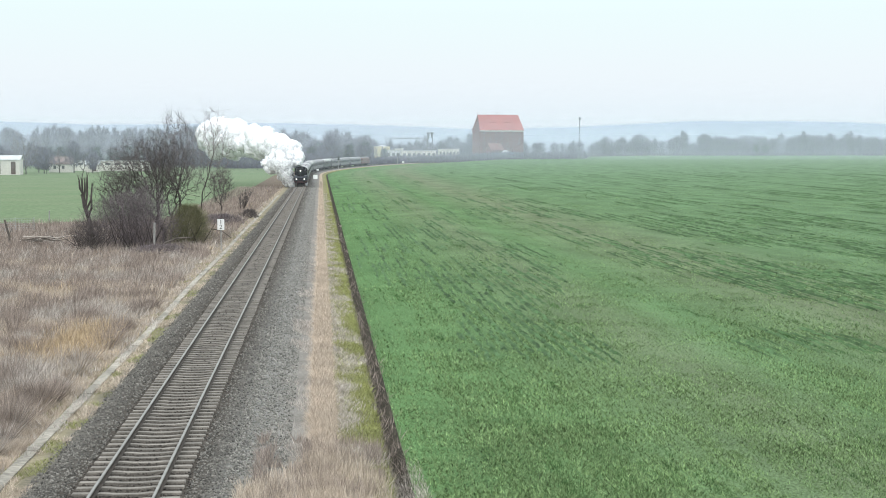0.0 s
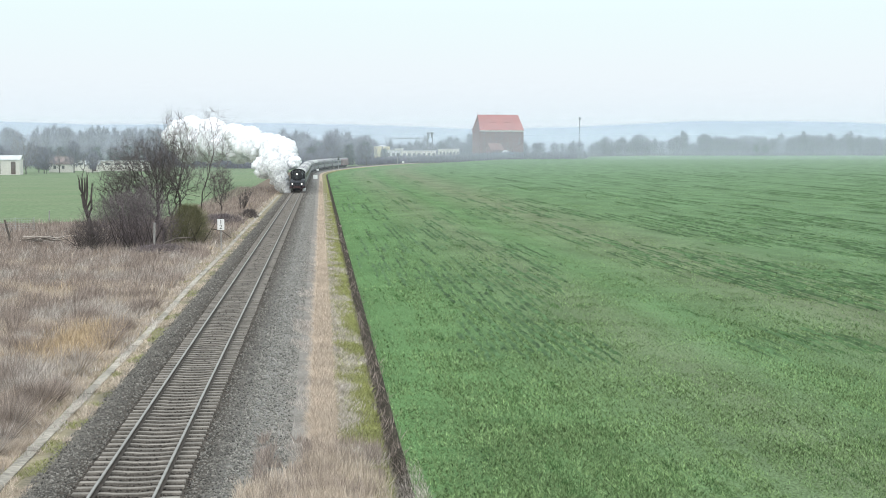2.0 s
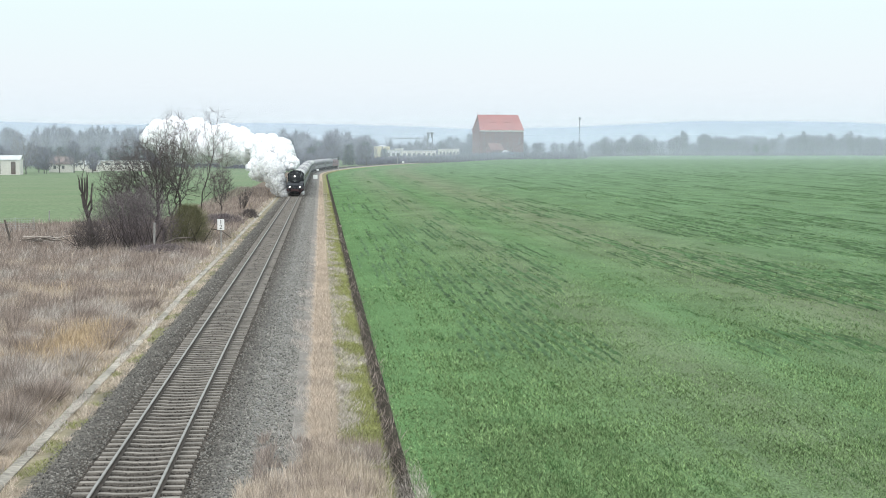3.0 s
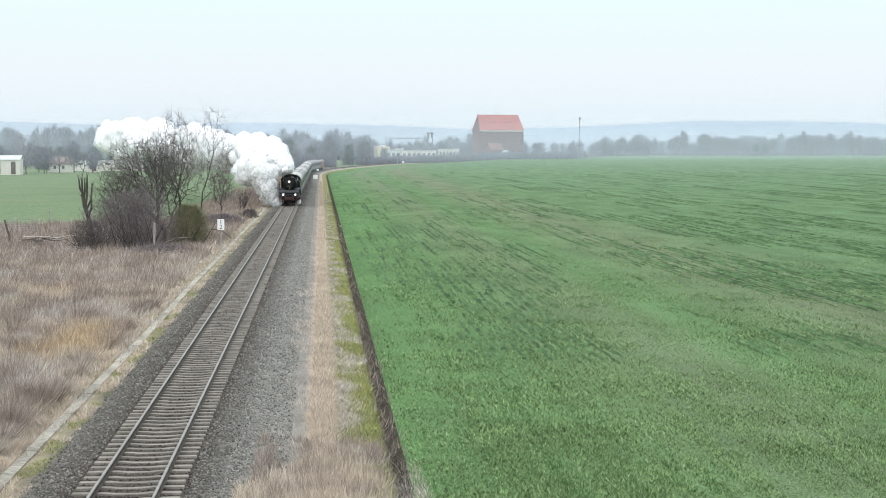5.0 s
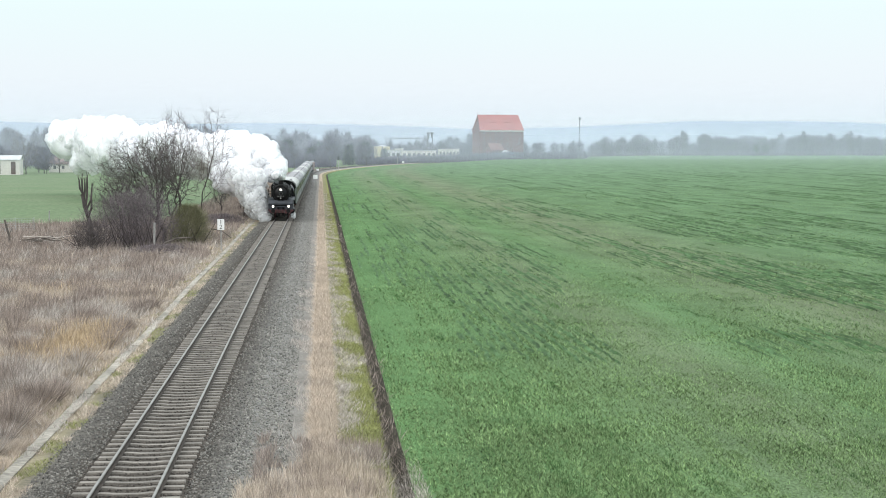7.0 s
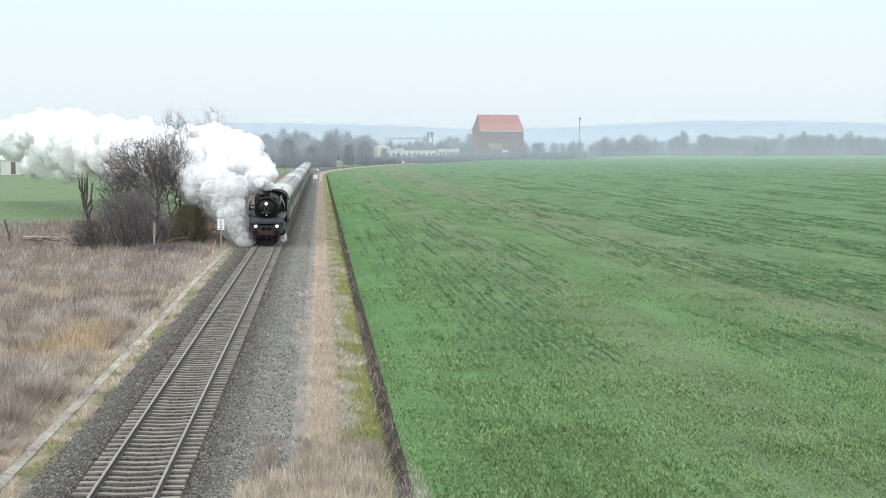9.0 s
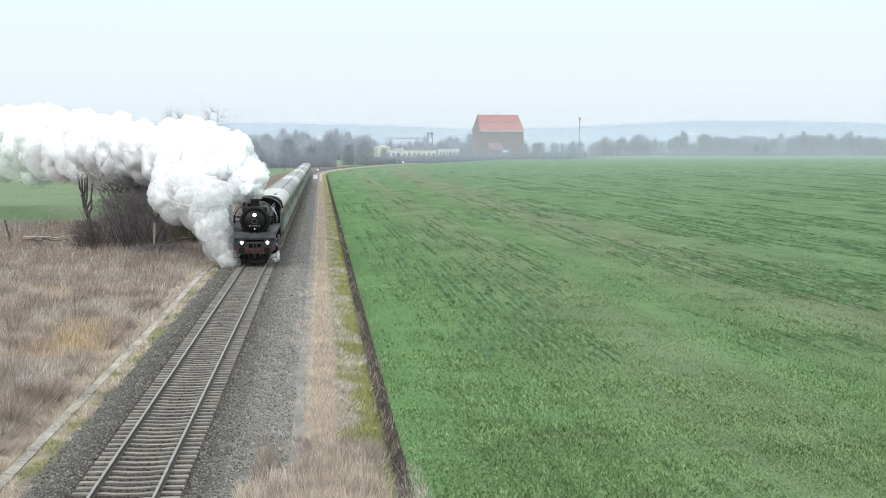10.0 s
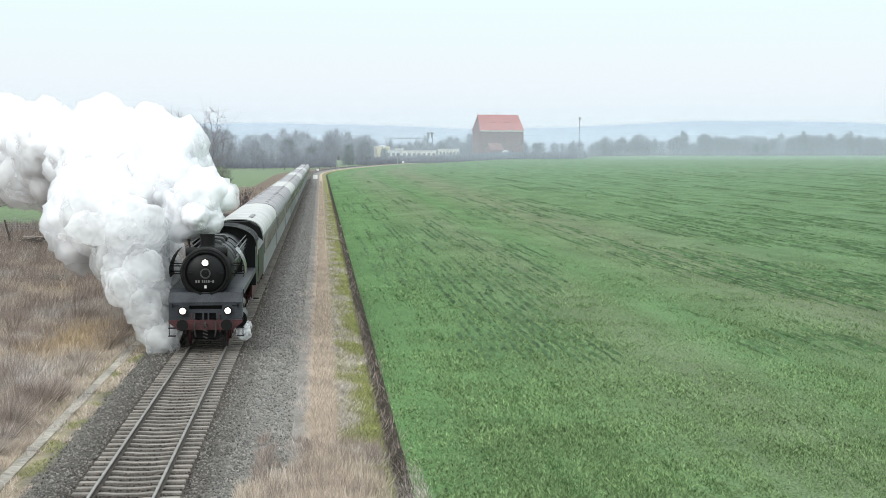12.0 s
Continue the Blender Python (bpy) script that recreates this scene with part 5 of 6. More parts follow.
drill_rows()
dry_grass()
verge_grass()
crop()
stones("ballast", 19000, -1.42, 1.42, 400, 0.030, STONE_RUST, "rusty brown stone ballast between the sleepers")
stones("ballast", 9000, -2.75, -1.38, 400, 0.032, STONE, "grey-brown broken stone ballast shoulder")
stones("ballast", 8500, 1.38, 2.5, 400, 0.032, STONE, "grey-brown broken stone ballast shoulder")
stones("gravel", 17000, 2.2, 3.75, 400, 0.032, STONE_PALE, "pale grey gravel shoulder")

# ---- lineside things ----
POST = mat("weathered_post_concrete", (0.33, 0.32, 0.31), 0.9, 0, 0.2, 2.0, 20.0, 0.2)
SIGNWHITE = mat("white_sign_enamel", (0.78, 0.78, 0.78), 0.5, 0, 0.06, 2.0, 10.0, 0.03)
SIGNBLACK = mat("black_sign_paint", (0.02, 0.02, 0.02), 0.6, 0, 0.05)
WOOD = mat("grey_dead_wood", (0.14, 0.12, 0.105), 0.9, 0, 0.3, 2.0, 20.0, 0.3)
WIRE = mat("galvanised_wire", (0.42, 0.43, 0.44), 0.5, 0.6, 0.1)


def kilometre_board(u, y):
    e = tagged(empty("kilometre_sign", pose(u, y, land(u, y))), "white kilometre sign with black figures on a post", "sign")
    part("post", tubed((0, 0.03, -0.1), (0, 0.03, 2.75), 0.05, sides=10), POST, e)
    board = part("board", boxed(-0.29, 0.29, -0.03, 0.0, 1.85, 2.76, bevel=0.008), SIGNWHITE, e)
    for k, ch in enumerate("12"):
        cu = bpy.data.curves.new("figure", "FONT")
        cu.body, cu.size, cu.align_x, cu.extrude = ch, 0.50, "CENTER", 0.004
        cu.materials.append(SIGNBLACK)
        tx = new("figure", cu)
        tx.parent = board
        tx.matrix_basis = pose(0, -0.036, 2.36 - 0.42 * k, 90, 0, 0)


kilometre_board(-3.78, 127.5)


def fence_post(u, y, h, lean=0.0, t=0.085):
    bm = bmesh.new()
    box(bm, -t, t, -t, t, -0.15, h, bevel=0.02)
    ob = part("fence_post", bm, POST)
    ob.matrix_basis = pose(u, y, land(u, y), 0, lean, 0)
    return tagged(ob, "weathered grey concrete fence post", "post", group="fence posts")


fence_post(-9.75, 131, 2.55, 1.0)
fence_post(-8.6, 148, 1.2, 3.0, 0.06)


def marker(u, y, w, h, top, label, post=0.045):
    e = tagged(empty("track_sign", pose(track_x(y) + u, y, land(u, y))), label, "sign")
    part("post", tubed((0, 0.04, -0.1), (0, 0.04, top - 0.02), post, sides=8), POST, e)
    part("board", boxed(-w / 2, w / 2, -0.03, 0.0, top - h, top, bevel=0.006), SIGNWHITE, e)


marker(3.45, 337, 0.95, 0.9, 3.0, "white square track sign on a post")
marker(3.75, 452, 0.7, 0.55, 3.0, "small white track sign on a post")
marker(6.0, 780, 1.2, 0.9, 1.6, "low white track sign on a post")


def signal(u, y, h, label):
    e = tagged(empty("railway_signal", pose(track_x(y) + u, y, land(u, y))), label, "signal")
    part("mast", tubed((0, 0, -0.1), (0, 0, h), 0.11, 0.09, sides=8), POST, e)
    hd = part("signal_head", boxed(-0.42, 0.42, -0.3, -0.02, h - 1.7, h, bevel=0.06), SIGNBLACK, e)
    for z in (h - 0.45, h - 1.2):
        part("hood", tubed((0, -0.3, z), (0, -0.5, z), 0.16, sides=12), SIGNBLACK, hd)


signal(5.6, 622, 5.8, "grey signal mast with a black head")
signal(7.0, 765, 6.0, "grey signal mast with a black head")


def dead_stem(u, y):
    e = tagged(empty("dead_stump", pose(u, y, land(u, y) - 0.05)), "crooked dead tree stump", "stump")
    p = [Vector(q) for q in ((0.15, 0, 0), (0.1, 0, 0.9), (-0.12, 0, 1.6), (-0.3, 0, 2.4))]
    limb_mesh("trunk", [(a, b, 0.13 - 0.02 * i, 0.12 - 0.02 * i) for i, (a, b) in enumerate(zip(p, p[1:]))], WOOD, e, 7)
    limb_mesh("branch", [(p[1], Vector((0.35, 0, 1.5)), 0.05, 0.03)], WOOD, e, 5)


dead_stem(-25.2, 146)


def branch_pile(u, y):
    rnd = random.Random(3)
    e = tagged(empty("branch_pile", pose(u, y, land(u, y))), "heap of cut pale branches in the grass", "branches")
    for k in range(26):
        a = rnd.uniform(-0.35, 0.35) + (math.pi if rnd.random() < 0.5 else 0)
        c = Vector((rnd.gauss(0, 0.9), rnd.gauss(0, 0.4), rnd.uniform(0.35, 0.75)))
        w = Vector((math.cos(a), math.sin(a), rnd.uniform(-0.15, 0.15))) * rnd.uniform(0.5, 1.4)
        limb_mesh("branch", [(c - w, c + Vector((0, 0, 0.1)), 0.055, 0.045), (c + Vector((0, 0, 0.1)), c + w, 0.045, 0.02)], STRAW_GREY if k % 2 else WOOD, e, 6)


branch_pile(-21.2, 143)
fallen = tagged(limb_mesh("fallen_branch", [(Vector((-9.3, 134, -0.2)), Vector((-8.2, 134.5, 0.25)), 0.08, 0.07), (Vector((-8.2, 134.5, 0.25)), Vector((-6.8, 135, 0.3)), 0.07, 0.04)], WOOD, None, 7), "dark fallen branch in the grass", "branch")
fallen = tagged(limb_mesh("fallen_branch", [(Vector((-6.0, 146, 0.5)), Vector((-5.0, 146, 0.35)), 0.06, 0.05), (Vector((-5.0, 146, 0.35)), Vector((-4.0, 146, -0.4)), 0.05, 0.04)], WOOD, None, 7), "pale leaning branch in the grass", "branch")


def mesh_fence(x0, x1, y0, y1):
    e = tagged(empty("mesh_fence", pose(x0, y0, land(x0, y0))), "grey wire mesh fence with thin posts", "fence")
    n = 7
    pts = [Vector(((x1 - x0) * k / n, (y1 - y0) * k / n, land(x0 + (x1 - x0) * k / n, y0) - land(x0, y0))) for k in range(n + 1)]
    for p in pts:
        part("post", tubed(p - Vector((0, 0, 0.1)), p + Vector((0, 0, 1.7)), 0.04, sides=6), WIRE, e)
    for a, b in zip(pts, pts[1:]):
        segs = [(a + Vector((0, 0, z)), b + Vector((0, 0, z)), 0.012, 0.012) for z in (0.1, 0.35, 0.6, 0.85, 1.1, 1.35, 1.6)]
        segs += [(a.lerp(b, k / 12), a.lerp(b, k / 12) + Vector((0, 0, 1.6)), 0.008, 0.008) for k in range(12)]
        limb_mesh("mesh_panel", segs, WIRE, e, 3)


mesh_fence(-39, -26.5, 158, 166)
fence_post(-29.5, 192, 1.4, 2.0, 0.07)

# ---- far buildings ----
BRICK = mat("dark_red_brick", (0.155, 0.062, 0.056), 0.9, 0, 0.15, 0.15, 2.0, 0.1)
TILE = mat("red_roof_tiles", (0.36, 0.105, 0.090), 0.8, 0, 0.12, 0.12, 2.0, 0.1)
RENDERED = mat("cream_render", (0.62, 0.60, 0.55), 0.9, 0, 0.08, 0.3, 3.0, 0.05)
SHEET = mat("pale_sheet_roof", (0.50, 0.51, 0.52), 0.6, 0, 0.1, 0.2, 2.0, 0.05)
DULLRED = mat("dull_red_tiles", (0.20, 0.145, 0.135), 0.85, 0, 0.15, 0.3, 3.0, 0.05)
YELLOW = mat("pale_yellow_tank_paint", (0.62, 0.55, 0.33), 0.7, 0, 0.1, 0.3, 3.0, 0.05)
DARKOPEN = mat("dark_opening", (0.12, 0.125, 0.13), 0.7, 0, 0.1)
LATTICE = mat("grey_steelwork", (0.16, 0.16, 0.17), 0.7, 0.2, 0.1)
WOODBROWN = mat("brown_boards", (0.10, 0.065, 0.05), 0.8, 0, 0.2, 1.0, 8.0, 0.1)


def gabled(name, m, w, d, eave, ridge, wall_mat, roof_mat, label, hip=0.0, windows=(), win=(1.0, 1.3), doors=(), overhang=0.35):
    """A house with its ridge along x: walls, roof, windows and doors on the front (-y)."""
    e = tagged(empty(name, m), label, "building")
    bm = bmesh.new()
    lo = [bm.verts.new(p) for p in ((-w / 2, -d / 2, -0.5), (w / 2, -d / 2, -0.5), (w / 2, d / 2, -0.5), (-w / 2, d / 2, -0.5))]
    hi = [bm.verts.new(p) for p in ((-w / 2, -d / 2, eave), (w / 2, -d / 2, eave), (w / 2, d / 2, eave), (-w / 2, d / 2, eave))]
    gl, gr = bm.verts.new((-w / 2 + hip, 0, ridge - 0.1)), bm.verts.new((w / 2 - hip, 0, ridge - 0.1))
    for i in range(4):
        bm.faces.new((lo[i], lo[(i + 1) % 4], hi[(i + 1) % 4], hi[i]))
    bm.faces.new((hi[3], hi[0], gl))
    bm.faces.new((hi[1], hi[2], gr))
    wall = part("wall", bm, wall_mat, e)
    o = overhang
    drop = o * (ridge - eave) / (d / 2)
    rf = bmesh.new()
    for s in (-1, 1):
        top = [(-w / 2 - o + hip, 0, ridge), (w / 2 + o - hip, 0, ridge), (w / 2 + o, s * (d / 2 + o), eave - drop), (-w / 2 - o, s * (d / 2 + o), eave - drop)]
        a = [rf.verts.new(p) for p in top]
        b = [rf.verts.new((x, y, z + 0.25)) for x, y, z in top]
        rf.faces.new(a)
        rf.faces.new(b[::-1])
        for i in range(4):
            j = (i + 1) % 4
            rf.faces.new((a[i], b[i], b[j], a[j]))
    bmesh.ops.recalc_face_normals(rf, faces=rf.faces)
    part("roof", rf, roof_mat, e)
    for x, z in windows:
        wd = part("window", boxed(x - win[0] / 2, x + win[0] / 2, -d / 2 - 0.03, -d / 2 + 0.1, z, z + win[1]), DARKOPEN, wall)
    for x, dw, dh in doors:
        part("door", boxed(x - dw / 2, x + dw / 2, -d / 2 - 0.05, -d / 2 + 0.1, 0, dh), WOODBROWN, wall)
    return e


def build_granary():
    w, d = 27.2, 17.0
    e = gabled("granary", pose(111.8, 905, 3.6, 0, 0, 10), w, d, 17.0, 26.2, BRICK, TILE, "tall red brick granary with a steep red tiled roof", hip=1.2,
               windows=[(-11 + 3.65 * i, 2.5 + 3.0 * j) for i in range(7) for j in range(5)], win=(0.9, 1.1))
    part("cornice", boxed(-w / 2 - 0.2, w / 2 + 0.2, -d / 2 - 0.35, -d / 2, 16.2, 17.0), RENDERED, e)
    for x in (-4.5, 4.2):
        bm = boxed(x - 1.6, x + 1.6, -4.6, -2.6, 20.2, 21.9)
        part("dormer", bm, TILE, e)
    part("hoist_bay", boxed(6.0, 12.5, -d / 2 - 3, -d / 2, -0.5, 7.0), BRICK, e)
    part("ridge_pole", tubed((-1, 0, 26), (-1, 0, 28.2), 0.12, sides=6), LATTICE, e)
    part("ridge_pole", tubed((-13, 0, 26), (-13, 0, 28.2), 0.1, sides=6), LATTICE, e)


build_granary()
gabled("brick_house", pose(105.5, 868, 3.8, 0, 0, 20), 8.0, 7.5, 5.0, 8.6, BRICK, BRICK, "small red brick house with a steep roof", windows=[(-2, 1.4), (2, 1.4)], win=(1.3, 1.6), doors=[(0, 1.1, 2.1)])
gabled("annex", pose(111.5, 866, 3.8, 0, 0, 0), 3.0, 4.0, 3.2, 4.4, RENDERED, SHEET, "small white rendered annex", windows=[(0, 1.2)])


def tank(x, y, r, h):
    e = tagged(empty("storage_tank", pose(x, y, land(x - track_x(y), y))), "pale yellow cylindrical storage tank", "tank")
    part("shell", tubed((0, 0, -0.2), (0, 0, h), r, sides=32), YELLOW, e, smooth=False)
    part("roof", tubed((0, 0, h), (0, 0, h + 0.7), r + 0.15, 0.4, sides=32), SHEET, e)
    part("ladder", boxed(-0.25, 0.25, -r - 0.12, -r - 0.02, 0, h), LATTICE, e)


tank(42.3, 925, 5.0, 11.0)


def low_hall(x, y, w, d, h, bays, wall_mat, label, base=None):
    e = tagged(empty("industrial_hall", pose(x, y, land(x - track_x(y), y) if base is None else base)), label, "building")
    wall = part("wall", boxed(-w / 2, w / 2, -d / 2, d / 2, -0.5, h), wall_mat, e)
    part("roof", boxed(-w / 2 - 0.3, w / 2 + 0.3, -d / 2 - 0.3, d / 2 + 0.3, h, h + 0.35), SHEET, e)
    for k in range(bays):
        c = -w / 2 + w * (k + 0.5) / bays
        part("window", boxed(c - w / bays * 0.28, c + w / bays * 0.28, -d / 2 - 0.04, -d / 2 + 0.1, h * 0.55, h * 0.80), DARKOPEN, wall)


low_hall(62, 880, 20, 10, 6.6, 7, RENDERED, "long white industrial hall with a flat roof")
low_hall(80, 884, 12, 9, 6.9, 6, RENDERED, "long white industrial hall with a flat roof")
low_hall(48, 900, 9, 8, 8.0, 3, SHEET, "pale metal-clad industrial hall")
low_hall(52.5, 920, 5, 6, 9.0, 2, RENDERED, "small white industrial block")


def conveyor():
    y = 930
    z = land(60 - track_x(y), y)
    e = tagged(empty("conveyor_bridge", pose(0, y, z)), "steel lattice conveyor bridge with a head tower", "conveyor")
    gal = bmesh.new()
    box(gal, 44, 71.5, -0.9, 0.9, 14.9, 15.3)
    for k in range(14):
        tube(gal, (44 + 2 * k, 0, 15.3), (45 + 2 * k, 0, 16.1), 0.08, sides=4)
        tube(gal, (45 + 2 * k, 0, 16.1), (46 + 2 * k, 0, 15.3), 0.08, sides=4)
    part("gallery", gal, LATTICE, e)
    for x in (45, 54.5, 63.5):
        part("trestle", tubed((x, 0, -0.3), (x, 0, 14.6), 0.22, sides=6), LATTICE, e)
    for x in (70.8, 74.0):
        for dy in (-1.4, 1.4):
            part("tower_leg", tubed((x, dy, -0.3), (x, dy, 18.2), 0.2, sides=6), LATTICE, e)
    for z0 in (4, 8, 12, 16):
        part("brace", boxed(70.7, 74.1, -1.5, 1.5, z0, z0 + 0.25), LATTICE, e)
    part("head_house", boxed(70.3, 74.5, -1.6, 1.6, 18.2, 19.0, bevel=0.05), LATTICE, e)
    for x in (71.6, 73.2):
        part("hoist", boxed(x - 0.35, x + 0.35, -0.5, 0.5, 15.5, 18.2), LATTICE, e)


conveyor()
mast = tagged(empty("radio_mast", pose(201, 1130, 3.5)), "thin grey mast above the far trees", "mast")
part("pole", tubed((0, 0, -0.5), (0, 0, 29.5), 0.35, 0.25, sides=8), LATTICE, mast)
part("mast_head", boxed(-0.7, 0.7, -0.5, 0.5, 28.2, 30.2, bevel=0.1), LATTICE, mast)

# farm on the meadow's far side
gabled("white_barn", pose(-112.8, 545, -0.1, 0, 0, 4), 22, 10, 5.0, 6.4, RENDERED, SHEET, "long white barn with dark sliding doors", doors=[(3.6, 1.6, 4.4), (8.8, 1.6, 4.4)])
gabled("white_cottage", pose(-97.0, 600, 0.1, 0, 0, 5), 9.0, 8, 3.0, 5.6, RENDERED, DULLRED, "white cottage with a dull red roof", windows=[(-2.2, 1.0), (1.0, 1.0)])
gabled("white_shed", pose(-85.5, 605, 0.1, 0, 0, 0), 5.0, 5, 2.8, 4.2, RENDERED, SHEET, "small white shed beside the cottage", doors=[(1.0, 1.2, 2.2)])
low_hall(-84, 640, 34, 8, 3.6, 9, RENDERED, "long low white stable building", base=0.2)

# ---- far trees ----
def far_tree(seed, h, w, twigs, label, ever=False):
    rnd = np.random.RandomState(seed)
    e = tagged(empty("tree", pose(0, -900, -50)), label, "tree", group="far trees")
    py = random.Random(seed)
    thick = [(Vector((0, 0, -0.5)), Vector((0.1, 0, h * 0.35)), 0.30, 0.24), (Vector((0.1, 0, h * 0.35)), Vector((0, 0, h * 0.8)), 0.22, 0.08)]
    for k in range(13):
        z = h * py.uniform(0.22, 0.7)
        a = py.uniform(0, 2 * math.pi)
        p = Vector((0.05, 0, z))
        q = p + Vector((math.cos(a) * w * 0.3, math.sin(a) * w * 0.3, h * 0.16))
        thick += [(p, q, 0.20, 0.15), (q, q + Vector((math.cos(a) * w * 0.12, math.sin(a) * w * 0.12, h * 0.2)), 0.15, 0.07)]
    limb_mesh("trunk", thick, FARBARK, e, 5)
    n = twigs
    t, s = rnd.uniform(0, 2 * np.pi, n), np.sqrt(rnd.uniform(0, 1, n))
    z = rnd.beta(1.6, 1.35, n)
    if ever:
        env = 1.05 - z
    else:
        env = np.sin(np.pi * np.clip(z * 0.93 + 0.05, 0, 1)) ** 0.8 * (1 + 0.32 * np.sin(2 * t + seed) + 0.3 * np.sin(3 * t + 7 * z + seed)) * (0.75 + 0.25 * rnd.uniform(0, 1.6, n))
    c = np.stack([w * 0.5 * s * env * np.cos(t), w * 0.5 * s * env * np.sin(t), h * (0.16 + 0.84 * z) if not ever else h * (0.05 + 0.95 * z)], 1)
    out = np.stack([np.cos(t) * s * 0.7, np.sin(t) * s * 0.7, np.full(n, 1.2 if not ever else -0.1)], 1) + rnd.normal(0, 0.35, (n, 3))
    out /= np.linalg.norm(out, axis=1)[:, None]
    sd = np.cross(out, rnd.normal(0, 1, (n, 3)))
    sd /= np.linalg.norm(sd, axis=1)[:, None]
    pts = np.stack([c - sd * 0.085, c + sd * 0.085, c + out * rnd.uniform(1.2, 3.6, n)[:, None]], 1).reshape(-1, 3)
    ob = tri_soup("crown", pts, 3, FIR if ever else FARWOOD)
    ob.parent = e
    return e


def plant(kinds, n, x0, x1, y0, y1, s0, s1, rnd, gap=None):
    for k in range(n):
        x, y = x0 + (x1 - x0) * (k + rnd.random()) / n, rnd.uniform(y0, y1)
        if gap and gap(x, y):
            continue
        m = pose(x, y, land(x - track_x(y), y) - 0.2, 0, 0, rnd.uniform(0, 360))
        s = rnd.uniform(s0, s1)
        ob = copy_thing(rnd.choice(kinds), m)
        ob.matrix_basis = m @ Matrix.Diagonal((s * rnd.uniform(0.9, 1.15), s, s, 1))


def plant_wood(kinds, n, x0, x1, y0, y1, s0, s1, rnd, label, gap=None):
    """A far wood whose trees stand too close to count, as one thing."""
    clouds = []
    for kind in kinds:
        me = [c for c in kind.children if c.name.startswith("crown")][0].data
        co = np.zeros(len(me.vertices) * 3, dtype=np.float32)
        me.vertices.foreach_get("co", co)
        clouds.append(co.reshape(-1, 3))
    made = []
    for k in range(n):
        x, y = x0 + (x1 - x0) * (k + rnd.random()) / n, rnd.uniform(y0, y1)
        if gap and gap(x, y):
            continue
        s, a = rnd.uniform(s0, s1), rnd.uniform(0, 2 * math.pi)
        turn = np.array([[math.cos(a), math.sin(a), 0], [-math.sin(a), math.cos(a), 0], [0, 0, 1]])
        made.append(rnd.choice(clouds) @ turn * s + np.array([x, y, land(x - track_x(y), y) - 0.2]))
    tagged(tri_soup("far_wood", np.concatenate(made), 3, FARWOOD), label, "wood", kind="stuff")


def far_woods():
    rnd = random.Random(2)
    kinds = [far_tree(40 + k, (15, 16, 14, 13)[k], (11, 9, 12, 10)[k], 800, "bare winter tree in a distant row") for k in range(4)]
    tall = [far_tree(50 + k, 20, (7, 8)[k], 800, "tall slim bare tree in a distant row") for k in range(2)]
    firs = [far_tree(60 + k, 9, 4.5, 1200, "dark evergreen tree beside the farm", True) for k in range(2)]
    plant(kinds, 84, 250, 520, 1220, 1280, 0.6, 1.2, rnd, lambda x, y: abs(x / y - 0.232) < 0.006)
    plant_wood(kinds, 70, 250, 520, 1300, 1360, 0.6, 1.2, rnd, "grey bare wood behind the far row", lambda x, y: abs(x / y - 0.232) < 0.006)
    plant(kinds, 30, 140, 270, 1080, 1180, 0.55, 0.85, rnd)
    plant_wood(kinds, 44, 20, 140, 960, 1060, 0.7, 1.05, rnd, "grey bare wood behind the granary")
    plant_wood(kinds, 56, -80, 36, 860, 980, 0.8, 1.3, rnd, "grey bare wood beyond the bend")
    plant(kinds, 30, -70, 30, 740, 840, 0.65, 1.0, rnd)
    plant(kinds, 24, -70, 12, 640, 720, 0.4, 0.62, rnd)
    plant(firs, 7, -30, 40, 780, 840, 0.9, 1.7, rnd)
    plant(tall, 46, -260, -60, 900, 1000, 0.9, 1.15, rnd)
    plant_wood(tall, 30, -240, -70, 1040, 1160, 1.0, 1.25, rnd, "tall grey poplar wood behind the farm")
    plant(kinds, 20, -170, -50, 690, 800, 0.6, 0.9, rnd)
    plant(firs, 16, -118, -74, 660, 690, 0.75, 1.15, rnd)
    plant(kinds, 9, -122, -76, 560, 600, 0.45, 0.75, rnd)
    for ob in kinds + tall + firs:
        y = 1210 + 7 * rnd.random()
        x = rnd.uniform(300, 480)
        ob.matrix_basis = pose(x, y, land(x - track_x(y), y) - 0.2)


far_woods()


def brushwood(name, n, x0, x1, y0, y1, h, material, label, size=1.0):
    x, y = NP.uniform(x0, x1, n), NP.uniform(y0, y1, n)
    tops = h * (0.55 + 0.6 * np.abs(np.array([noise.noise((a * 0.06, b * 0.02, 1.0)) for a, b in zip(x, y)])) + 0.25 * np.array([noise.noise((a * 0.25, b * 0.1, 4.0)) for a, b in zip(x, y)]))
    z = np.array([land(a - track_x(b), b) for a, b in zip(x, y)])
    c = np.stack([x, y, z + tops * NP.uniform(0, 0.85, n)], 1)
    t = NP.uniform(0, 2 * np.pi, n)
    sd = np.stack([np.cos(t), np.sin(t), np.zeros(n)], 1) * 0.09 * size
    tip = c + np.stack([NP.normal(0, 0.4, n), NP.normal(0, 0.4, n), NP.uniform(0.7, 1.9, n)], 1) * size
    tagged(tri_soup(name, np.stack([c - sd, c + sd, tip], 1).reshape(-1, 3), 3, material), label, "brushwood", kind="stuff")


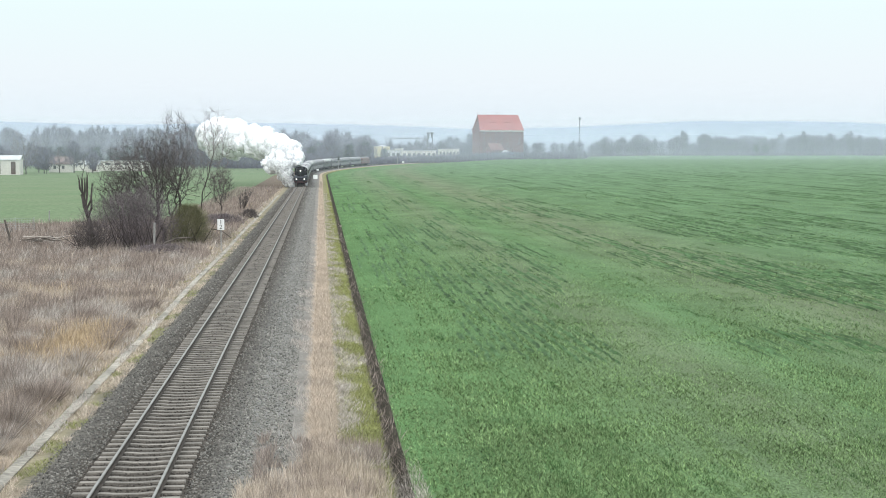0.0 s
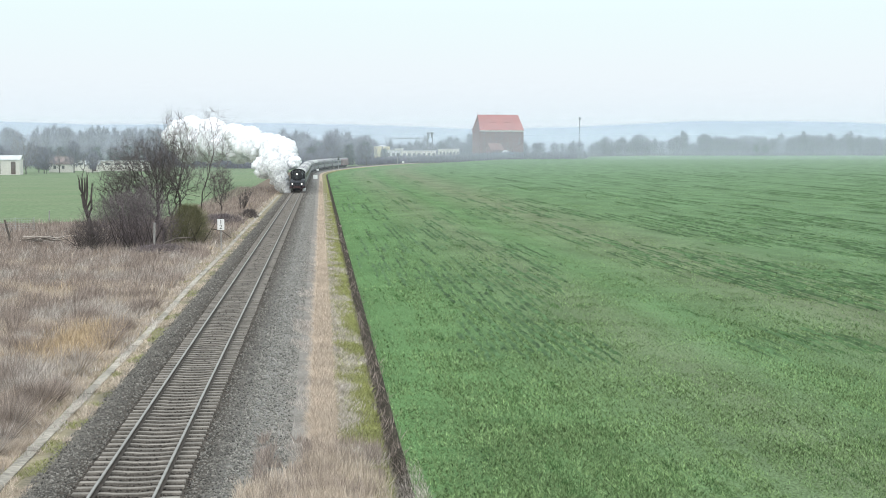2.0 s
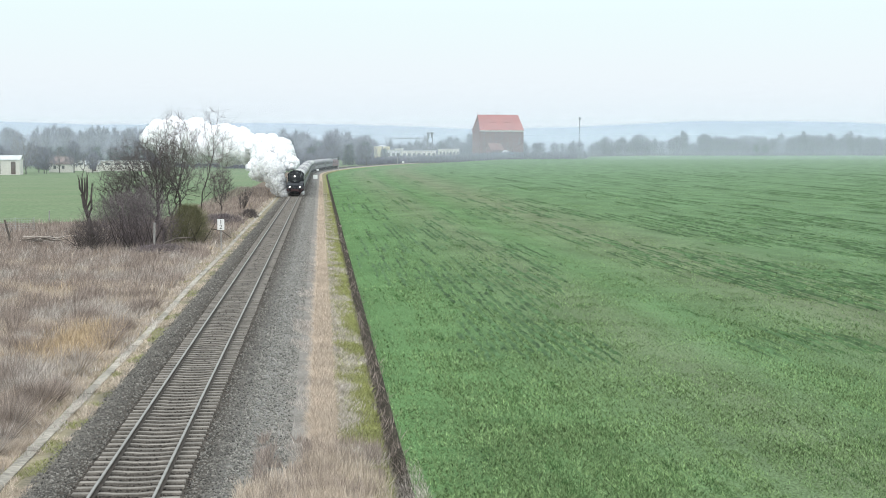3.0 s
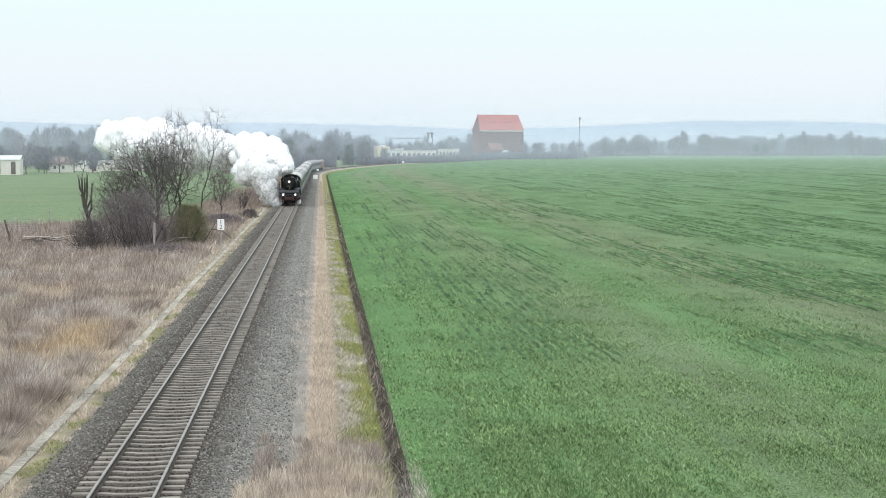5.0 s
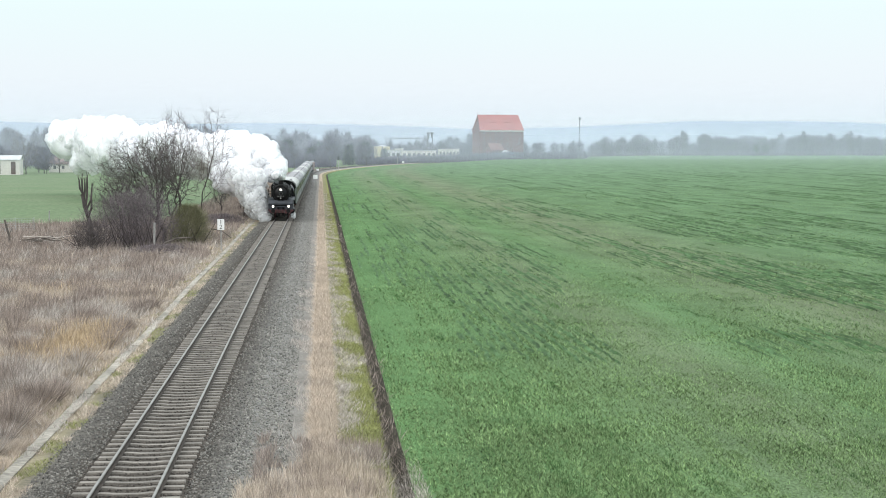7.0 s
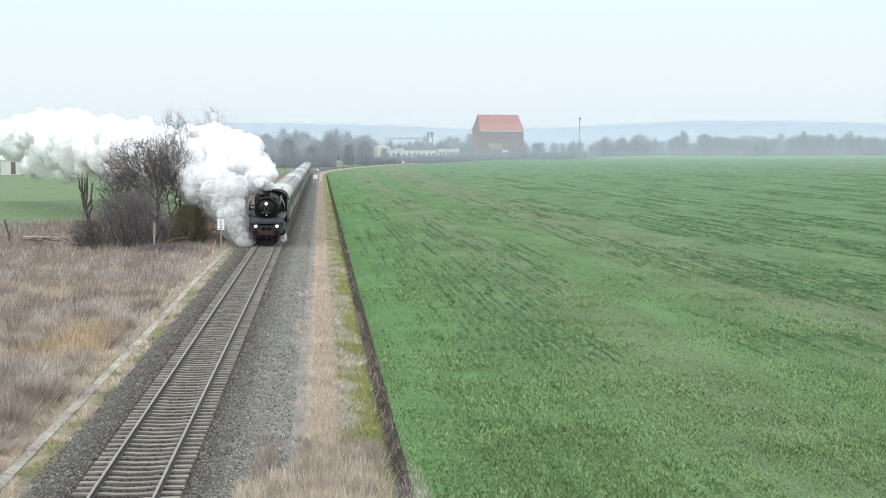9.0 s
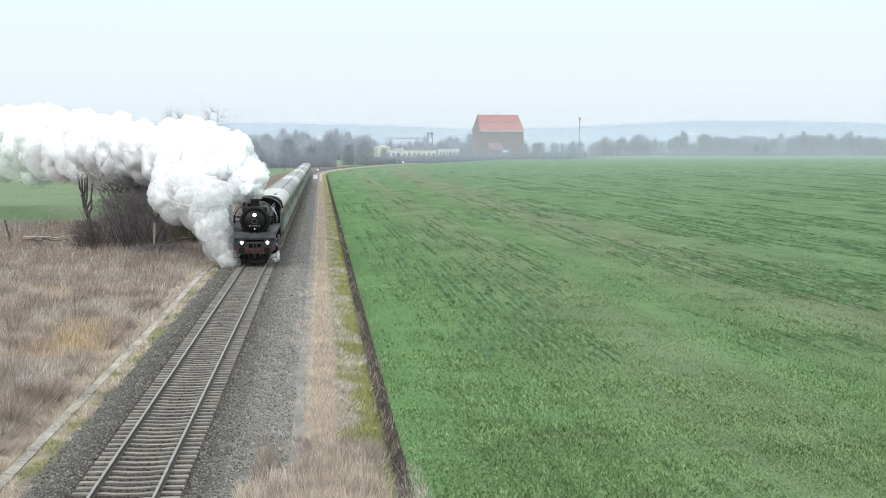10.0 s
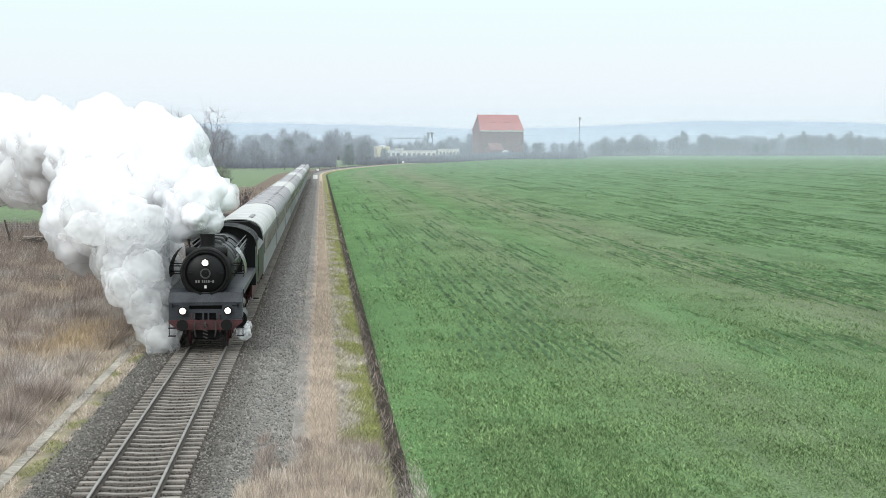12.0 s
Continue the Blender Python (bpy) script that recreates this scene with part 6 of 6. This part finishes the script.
brushwood("far_brushwood", 24000, 46, 150, 800, 870, 5.2, FARWOOD, "brushwood below the granary, tinted blue for haze", 1.1)
brushwood("far_brushwood", 9000, 24, 46, 775, 850, 4.4, FARWOOD, "brushwood below the tank, tinted blue for haze", 1.1)
brushwood("far_brushwood", 16000, -40, 12, 700, 760, 3.6, FARWOOD, "brushwood beside the line, tinted blue for haze", 1.0)
brushwood("far_brushwood", 22000, 150, 560, 1190, 1260, 4.5, FARWOOD, "undergrowth of the far row, tinted blue for haze", 1.6)
brushwood("far_brushwood", 16000, -260, -40, 700, 900, 5.5, FARWOOD, "undergrowth behind the farm, tinted blue for haze", 1.4)

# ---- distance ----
# Distance haze over the hills is put into this blue base colour.
HILL = mat("haze_blue_hill", (0.23, 0.28, 0.36), 1.0, 0, 0.06, 0.002, 0.02, 0.0)


def ridge(name, y, x0, x1, heights_at, seed):
    verts, faces, n = [], [], 120
    for k in range(n + 1):
        x = x0 + (x1 - x0) * k / n
        h = heights_at((x - x0) / (x1 - x0)) + 5 * noise.noise((k * 0.16, seed, 0)) + 2.0 * noise.noise((k * 0.7, seed, 3))
        verts += [(x, y, -5), (x, y + 250, h * 0.7), (x, y + 550, h), (x, y + 900, -5)]
    for k in range(n):
        for i in range(3):
            faces.append((4 * k + i, 4 * k + 4 + i, 4 * k + 5 + i, 4 * k + 1 + i))
    tagged(raw(name, verts, faces, HILL, None, True), "low wooded hills with haze tinted into their colour", "hills", kind="structure")


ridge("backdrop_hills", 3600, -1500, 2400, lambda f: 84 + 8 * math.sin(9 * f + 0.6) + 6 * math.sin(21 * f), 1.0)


def haze_sheet_material(cover, low, high, thin, clear):
    """Faint veil for an added haze sheet; thickens from the ground up, clears above."""
    m = bpy.data.materials.new("haze_sheet")
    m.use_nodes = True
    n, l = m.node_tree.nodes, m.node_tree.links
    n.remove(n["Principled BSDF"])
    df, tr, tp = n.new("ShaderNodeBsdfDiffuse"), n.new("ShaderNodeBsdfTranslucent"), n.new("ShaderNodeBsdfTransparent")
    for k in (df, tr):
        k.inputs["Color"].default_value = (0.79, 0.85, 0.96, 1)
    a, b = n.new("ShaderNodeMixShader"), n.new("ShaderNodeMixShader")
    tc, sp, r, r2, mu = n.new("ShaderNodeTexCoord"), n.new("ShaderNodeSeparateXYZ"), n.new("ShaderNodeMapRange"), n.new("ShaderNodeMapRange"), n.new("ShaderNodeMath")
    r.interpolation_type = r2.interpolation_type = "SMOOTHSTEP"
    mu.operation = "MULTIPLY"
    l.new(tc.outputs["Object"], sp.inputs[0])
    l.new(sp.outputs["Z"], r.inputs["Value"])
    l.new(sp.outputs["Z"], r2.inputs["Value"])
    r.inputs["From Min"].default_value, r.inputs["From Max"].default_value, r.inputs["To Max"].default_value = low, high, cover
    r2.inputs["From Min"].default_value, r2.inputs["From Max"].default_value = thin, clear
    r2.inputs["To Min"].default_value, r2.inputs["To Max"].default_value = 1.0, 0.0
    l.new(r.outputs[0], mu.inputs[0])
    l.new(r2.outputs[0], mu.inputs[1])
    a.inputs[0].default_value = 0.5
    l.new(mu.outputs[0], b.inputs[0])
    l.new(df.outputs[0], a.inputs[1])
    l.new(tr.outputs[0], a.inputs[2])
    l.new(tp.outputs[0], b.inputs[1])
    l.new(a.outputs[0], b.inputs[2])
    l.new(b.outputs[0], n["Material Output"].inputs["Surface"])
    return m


def mist():
    """Added upright sheets, one behind the other, stand in for distance haze."""
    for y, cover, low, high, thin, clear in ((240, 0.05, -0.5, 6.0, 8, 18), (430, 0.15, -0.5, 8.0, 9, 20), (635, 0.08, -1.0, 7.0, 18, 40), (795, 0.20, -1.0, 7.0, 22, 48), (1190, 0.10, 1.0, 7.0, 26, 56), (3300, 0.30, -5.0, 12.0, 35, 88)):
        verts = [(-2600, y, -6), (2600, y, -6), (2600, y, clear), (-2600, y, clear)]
        tagged(raw("mist", verts, [(0, 1, 2, 3)], haze_sheet_material(cover, low, high, thin, clear)), "upright bluish see-through sheet standing in for distance haze", "mist", kind="stuff")


mist()


# ---- motion of the train ----
def motions():
    times = [0.5 * k for k in range(25)]
    for thing, behind, length in TRAIN:
        rows = []
        for t in times:
            y = place(t) + behind
            a, b = Vector((track_x(y), y, track_z(y))), Vector((track_x(y + length), y + length, track_z(y + length)))
            w = b - a
            rows.append((t, pose(a.x, a.y, a.z, math.degrees(math.atan2(w.z, w.y)), 0, -math.degrees(math.atan2(w.x, w.y)))))
        walk(thing, rows)
    # wheels turn and rods go round with the distance run
    steps = [k / 30 for k in range(361)]
    for ws, y, r in WHEELS:
        walk(ws, [(t, Matrix.Translation((0, y, r)) @ Matrix.Rotation((place(0) - place(t)) / r, 4, "X")) for t in steps])
    for rod, sgn in RODS:
        rows = []
        for t in steps:
            turn = (place(0) - place(t)) / 1.0 + (0 if sgn < 0 else math.pi / 2)
            rows.append((t, pose(sgn * 0.92, 5.4 - 0.33 * math.sin(turn), 1.0 + 0.33 * math.cos(turn))))
        walk(rod, rows)
    walk(PLUME, [(t, pose(track_x(place(t)), place(t), track_z(place(t)))) for t in times])
    for ob, p, drift, start, spin in PUFFS:
        rows = []
        for t in (0.0, 2.0, 4.0, 6.0, 8.0, 10.0, 12.0):
            reach = 0.55 + 0.45 * smooth(-1.0, 7.5, t)
            q = Vector((p.x * reach, 2.0 + (p.y - 2.0) * reach, p.z + (1 - reach) * 2.2 * drift)) if drift > 0.35 else p.copy()
            rows.append((t, pose(q.x, q.y, q.z, start[0] + spin[0] * (t - 6), start[1] + spin[1] * (t - 6), start[2] + spin[2] * (t - 6))))
        walk(ob, rows)


motions()
